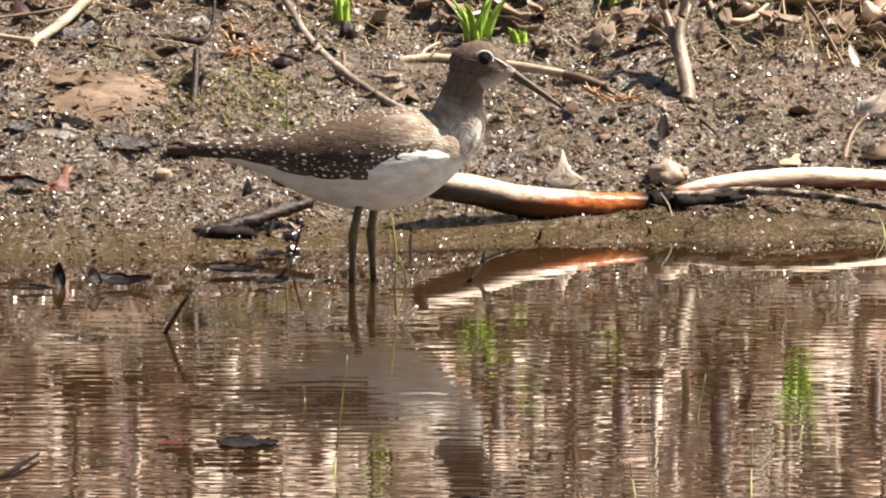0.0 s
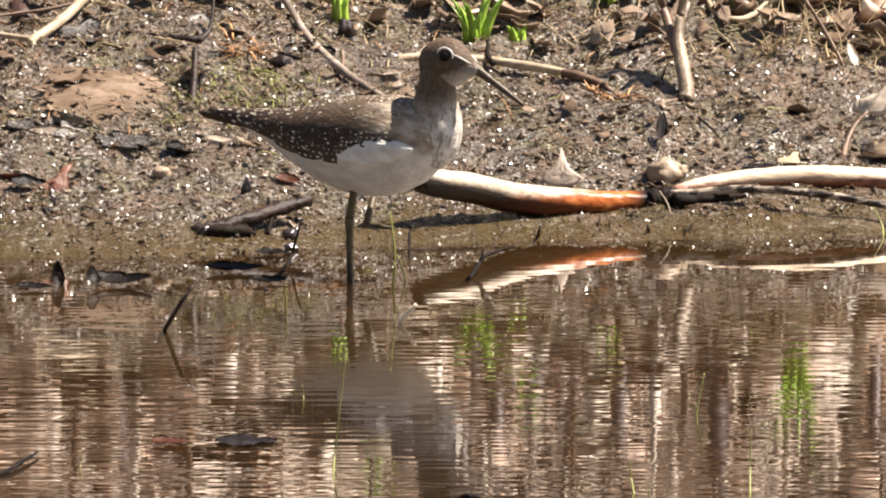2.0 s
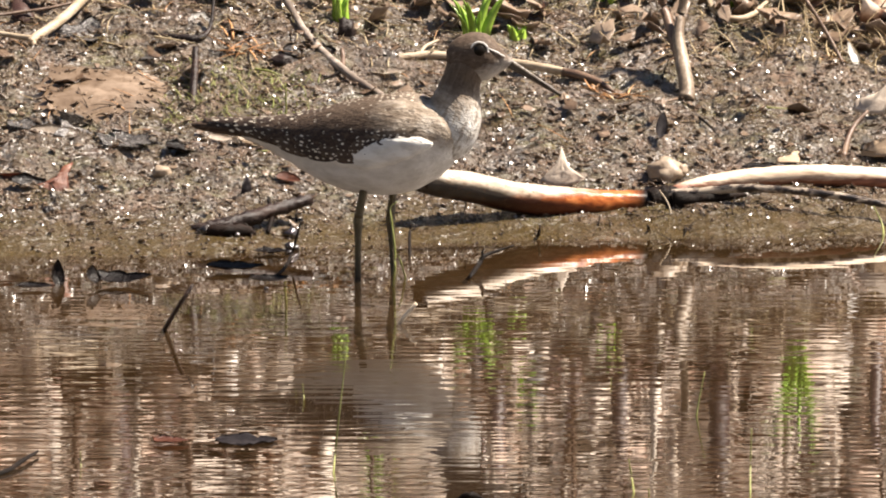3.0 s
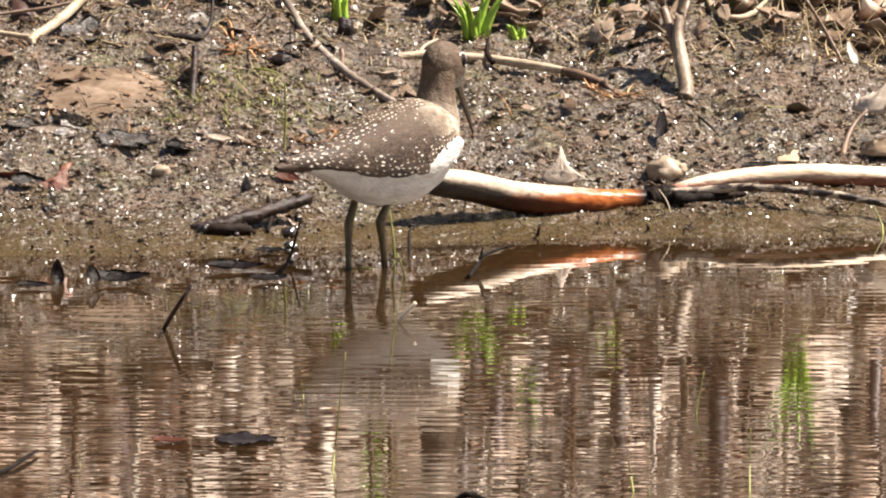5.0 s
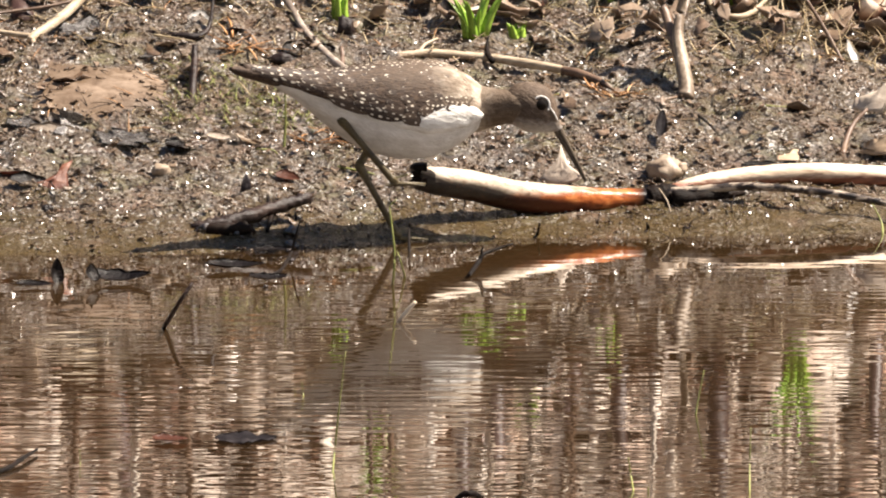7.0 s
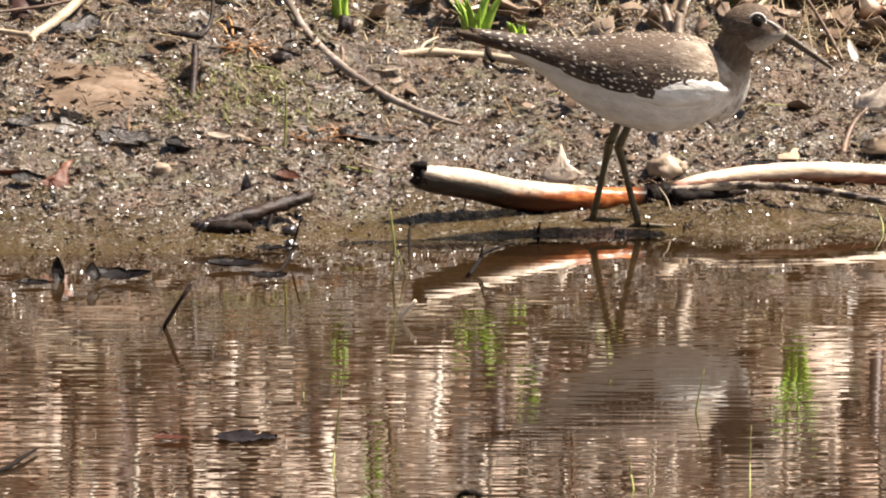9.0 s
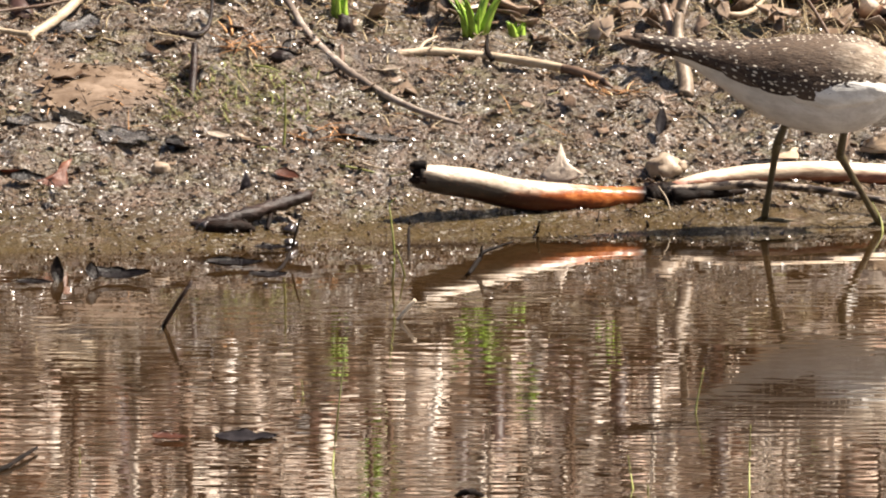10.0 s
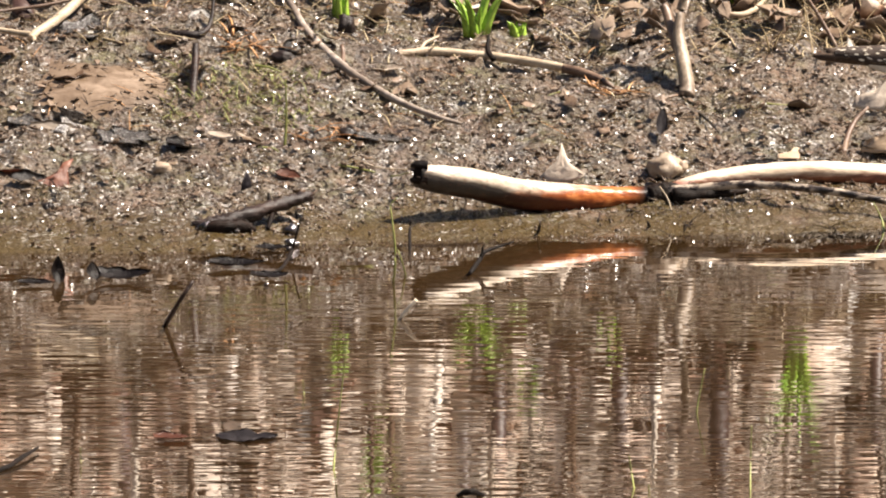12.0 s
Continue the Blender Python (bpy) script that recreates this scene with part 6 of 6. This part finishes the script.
# ---- what the bird does ----
def bird_story():
    at(0.0, (-0.0421, -0.1054, 0.0578), 0, 0, (0.0175, -0.1054, 0.1082), 0, 0, (-0.0478, -0.1146, -0.0245), (-0.0349, -0.0982, -0.0232))
    at(1.0, (-0.0417, -0.1054, 0.0579), 0, 0, (0.0185, -0.1054, 0.1095), 0, 0, (-0.0477, -0.1107, -0.0240), (-0.0354, -0.0999, -0.0234))
    at(1.4, (-0.0415, -0.1054, 0.0587), -2, 1, (0.0175, -0.1054, 0.1111), -5, 2, (-0.0478, -0.1116, -0.0241), (-0.0358, -0.1007, -0.0235))
    at(1.5, (-0.0415, -0.1054, 0.0587), -12, 12, (0.0086, -0.1094, 0.1235), -70, -28, (-0.0478, -0.1118, -0.0241), (-0.0364, -0.1009, -0.0235))
    at(1.6, (-0.0409, -0.1054, 0.0592), -22, 11, (-0.0008, -0.1154, 0.1258), -75, -25, (-0.0478, -0.1119, -0.0242), (-0.0363, -0.1010, -0.0235))
    at(1.8, (-0.0429, -0.1054, 0.0609), -28, -1, (0.0009, -0.1193, 0.1095), -36, -4, (-0.0480, -0.1122, -0.0242), (-0.0344, -0.0630, -0.0179))
    at(2.0, (-0.0423, -0.1054, 0.0650), -34, -3, (0.0021, -0.1293, 0.1111), -26, 2, (-0.0477, -0.1124, -0.0242), (-0.0392, -0.0995, 0.0234), bend=62)
    at(2.2, (-0.0423, -0.1054, 0.0649), -34, -2, (0.0012, -0.1293, 0.1110), -26, 2, (-0.0475, -0.1129, -0.0243), (-0.0312, -0.0995, 0.0020))
    at(2.5, (-0.0381, -0.1054, 0.0642), -36, 10, (0.0034, -0.1293, 0.1224), -18, 6, (-0.0470, -0.1137, -0.0245), (-0.0278, -0.1056, -0.0248))
    at(2.7, (-0.0387, -0.1054, 0.0647), -20, 0, (0.0146, -0.1193, 0.1127), -10, 0, (-0.0461, -0.1146, -0.0247), (-0.0272, -0.1064, -0.0249))
    at(3.0, (-0.0381, -0.1054, 0.0646), -25, 0, (0.0166, -0.1193, 0.1126), -6, 3, (-0.0444, -0.1159, -0.0250), (-0.0244, -0.1105, -0.0257))
    at(3.2, (-0.0381, -0.1054, 0.0642), -20, 0, (0.0164, -0.1134, 0.1125), -4, 3, (-0.0438, -0.1163, -0.0251), (-0.0237, -0.1109, -0.0258))
    at(4.0, (-0.0385, -0.0895, 0.0622), 5, -2, (0.0148, -0.0895, 0.1094), 20, 2, (-0.0431, -0.1181, -0.0253), (-0.0236, -0.1072, -0.0253))
    at(4.3, (-0.0377, -0.0825, 0.0606), 18, -1, (0.0097, -0.0746, 0.1073), 39, 1, (-0.0355, -0.1050, 0.0050), (-0.0237, -0.1072, -0.0253))
    at(4.6, (-0.0368, -0.0756, 0.0589), 32, 0, (0.0046, -0.0597, 0.1052), 58, 0, (-0.0287, -0.0920, -0.0228), (-0.0400, -0.0995, 0.0123))
    at(4.8, (-0.0351, -0.0696, 0.0582), 38, 1, (0.0017, -0.0497, 0.1030), 65, 0, (-0.0300, -0.0705, -0.0193), (-0.0465, -0.0869, -0.0206))
    at(5.0, (-0.0293, -0.0636, 0.0536), 56, 2, (0.0006, -0.0199, 0.0977), 60, -24, (-0.0279, -0.0600, -0.0180), (-0.0482, -0.0873, -0.0206))
    at(5.2, (-0.0242, -0.0597, 0.0589), 58, 0, (-0.0001, -0.0159, 0.0967), 64, -18, (-0.0236, -0.0767, -0.0209), (-0.0449, -0.0658, -0.0175))
    at(5.5, (-0.0215, -0.0438, 0.0592), 72, -2, (-0.0158, 0.0199, 0.1007), 140, 2, (-0.0202, -0.1154, -0.0266), (-0.0359, -0.0199, 0.0119))
    at(5.7, (-0.0243, -0.0239, 0.0626), 72, -6, (-0.0221, 0.0398, 0.0987), 140, 2, (-0.0188, -0.0615, -0.0190), (-0.0367, -0.0121, -0.0086))
    at(5.8, (-0.0260, -0.0040, 0.0641), 72, -12, (-0.0227, 0.0597, 0.0873), 105, -10, (-0.0185, -0.0180, -0.0115), (-0.0373, -0.0014, -0.0064))
    at(6.0, (-0.0381, 0.0119, 0.0641), 80, -22, (-0.0142, 0.0895, 0.0586), 62, -35, (-0.0234, 0.0199, 0.0174), (-0.0378, 0.0033, -0.0053))
    at(6.2, (-0.0277, 0.0239, 0.0643), 66, -23, (-0.0026, 0.0895, 0.0548), 55, -40, (-0.0223, 0.0358, 0.0000), (-0.0379, 0.0332, 0.0009))
    at(6.4, (-0.0231, 0.0278, 0.0630), 56, -33, (0.0099, 0.0895, 0.0358), 70, -50, (-0.0249, 0.0393, 0.0008), (-0.0312, 0.0351, 0.0006))
    at(6.5, (-0.0225, 0.0318, 0.0631), 55, -33, (0.0140, 0.0895, 0.0363), 70, -48, (-0.0243, 0.0394, 0.0007), (-0.0312, 0.0395, 0.0013))
    at(6.6, (-0.0144, 0.0358, 0.0621), 52, -26, (0.0261, 0.0796, 0.0560), 18, 8, (-0.0173, 0.0448, 0.0010), (-0.0312, 0.0326, 0.0003))
    at(6.7, (-0.0133, 0.0398, 0.0649), 34, -10, (0.0423, 0.0597, 0.0894), 6, 3, (-0.0191, 0.0408, 0.0005), (-0.0283, 0.0403, 0.0012))
    at(6.8, (-0.0144, 0.0398, 0.0661), 33, -10, (0.0429, 0.0597, 0.0900), 6, 3, (-0.0191, 0.0408, 0.0005), (-0.0278, 0.0404, 0.0012))
    at(7.0, (-0.0266, 0.0438, 0.0677), 31, -11, (0.0458, 0.0597, 0.0679), 4, -27, (-0.0242, 0.0199, 0.0312), (-0.0225, 0.0419, 0.0010))
    at(7.2, (-0.0058, 0.0517, 0.0677), 25, -9, (0.0718, 0.0597, 0.0986), 6, 4, (0.0104, 0.0572, 0.0011), (-0.0208, 0.0490, 0.0019))
    at(7.4, (0.0069, 0.0398, 0.0703), 22, -9, (0.0805, 0.0537, 0.1012), 5, 3, (0.0107, 0.0571, 0.0010), (0.0046, 0.0497, 0.0158))
    at(7.6, (0.0191, 0.0358, 0.0724), 20, -9, (0.0885, 0.0477, 0.1038), 4, 2, (0.0110, 0.0569, 0.0010), (0.0278, 0.0646, 0.0013))
    at(7.8, (0.0329, 0.0398, 0.0740), 18, -10, (0.1001, 0.0517, 0.1054), 4, 2, (0.0335, 0.0398, 0.0178), (0.0284, 0.0656, 0.0015))
    at(8.0, (0.0465, 0.0438, 0.0756), 17, -10, (0.1117, 0.0537, 0.1071), 4, 2, (0.0510, 0.0692, 0.0013), (0.0289, 0.0665, 0.0016))
    at(8.2, (0.0604, 0.0497, 0.0769), 16, -10, (0.1241, 0.0577, 0.1076), 4, 2, (0.0515, 0.0701, 0.0015), (0.0654, 0.0597, 0.0180))
    at(8.4, (0.0740, 0.0537, 0.0782), 15, -11, (0.1363, 0.0617, 0.1080), 4, 2, (0.0521, 0.0711, 0.0016), (0.0986, 0.0804, 0.0027))
    at(8.6, (0.0879, 0.0577, 0.0792), 14, -12, (0.1476, 0.0636, 0.1080), 4, 1, (0.0653, 0.0398, 0.0185), (0.0994, 0.0813, 0.0028))
    at(8.8, (0.0990, 0.0617, 0.0794), 14, -12, (0.1569, 0.0676, 0.1079), 4, 0, (0.0750, 0.0763, 0.0021), (0.0997, 0.0811, 0.0028))
    at(9.0, (0.0995, 0.0636, 0.0797), 14, -12, (0.1578, 0.0676, 0.1078), 4, 0, (0.0756, 0.0783, 0.0024), (0.1003, 0.0820, 0.0029))
    at(9.2, (0.1077, 0.0656, 0.0782), 8, -11, (0.1593, 0.0696, 0.1064), 4, 0, (0.1323, 0.0597, 0.0439), (0.0986, 0.0828, 0.0030))
    at(9.4, (0.1176, 0.0696, 0.0775), 2, -4, (0.1605, 0.0716, 0.1055), 2, 0, (0.1697, 0.0597, 0.0106), (0.1003, 0.0826, 0.0030))
    at(9.5, (0.1240, 0.0696, 0.0766), 2, -4, (0.1935, 0.0716, 0.1049), 2, 2, (0.1649, 0.0910, 0.0033), (0.1021, 0.0847, 0.0033))
    at(9.7, (0.1745, 0.0716, 0.0807), 4, -12, (0.2279, 0.0736, 0.1035), 2, 0, (0.1644, 0.0884, 0.0029), (0.1196, 0.0869, 0.0036))
    at(9.8, (0.1798, 0.0716, 0.0803), 4, -11, (0.2366, 0.0736, 0.1034), 2, 0, (0.1644, 0.0905, 0.0032), (0.1848, 0.0995, 0.0353))
    at(10.0, (0.1868, 0.0716, 0.0773), 3, -10, (0.2512, 0.0736, 0.1028), 2, 0, (0.1648, 0.0902, 0.0031), (0.2245, 0.1027, 0.0012))
    at(10.2, (0.2019, 0.0716, 0.0773), 3, -10, (0.2656, 0.0736, 0.1028), 2, 0, (0.1662, 0.0926, 0.0035), (0.2251, 0.1040, 0.0014))
    at(10.4, (0.2268, 0.0716, 0.0750), 3, -13, (0.2917, 0.0736, 0.1016), 2, 0, (0.1903, 0.0696, 0.0324), (0.2213, 0.1039, 0.0017))
    at(10.6, (0.2383, 0.0716, 0.0744), 3, -12, (0.3032, 0.0736, 0.1016), 2, 0, (0.2656, 0.0696, 0.0105), (0.2192, 0.1032, 0.0017))
    at(10.8, (0.2766, 0.0736, 0.0806), 5, -14, (0.3380, 0.0736, 0.1062), 2, 0, (0.2782, 0.1198, -0.0006), (0.2484, 0.0796, 0.0211))
    at(11.0, (0.2766, 0.0776, 0.0884), 4, -3, (0.3409, 0.0776, 0.1117), 2, 0, (0.2783, 0.1305, 0.0012), (0.2959, 0.1371, 0.0011))
    at(11.3, (0.2830, 0.0816, 0.0844), 4, -13, (0.3453, 0.0816, 0.1112), 2, 0, (0.2216, 0.0796, 0.0269), (0.2959, 0.1391, 0.0014))
    at(11.7, (0.2759, 0.0816, 0.0879), 4, -4, (0.3394, 0.0816, 0.1141), 2, 0, (0.2665, 0.1315, 0.0022), (0.2958, 0.1415, 0.0018))
    at(12.0, (0.2880, 0.0816, 0.0828), 4, -1, (0.3494, 0.0816, 0.1142), 2, 0, (0.2664, 0.1318, 0.0023), (0.2957, 0.1418, 0.0018))


def motions():
    bird_story()
    tracks = {ob: [] for ob in (bird, head, neck, *legs["right"], *legs["left"])}
    for i in range(121):
        t = i / 10
        p = bird_poses(t)
        inv = p["root"].inverted()
        tracks[bird].append((t, p["root"]))
        tracks[head].append((t, inv @ p["head"]))
        tracks[neck].append((t, inv @ p["neck"]))
        for tag in ("right", "left"):
            for ob, m in zip(legs[tag], p[tag]):
                tracks[ob].append((t, inv @ m))
    for ob, rows in tracks.items():
        walk(ob, rows)
    # the ripples drift slowly shorewards
    walk(water, [(0.0, pose(0, 0, 0)), (12.0, pose(0.03, 0.10, 0))])


motions()
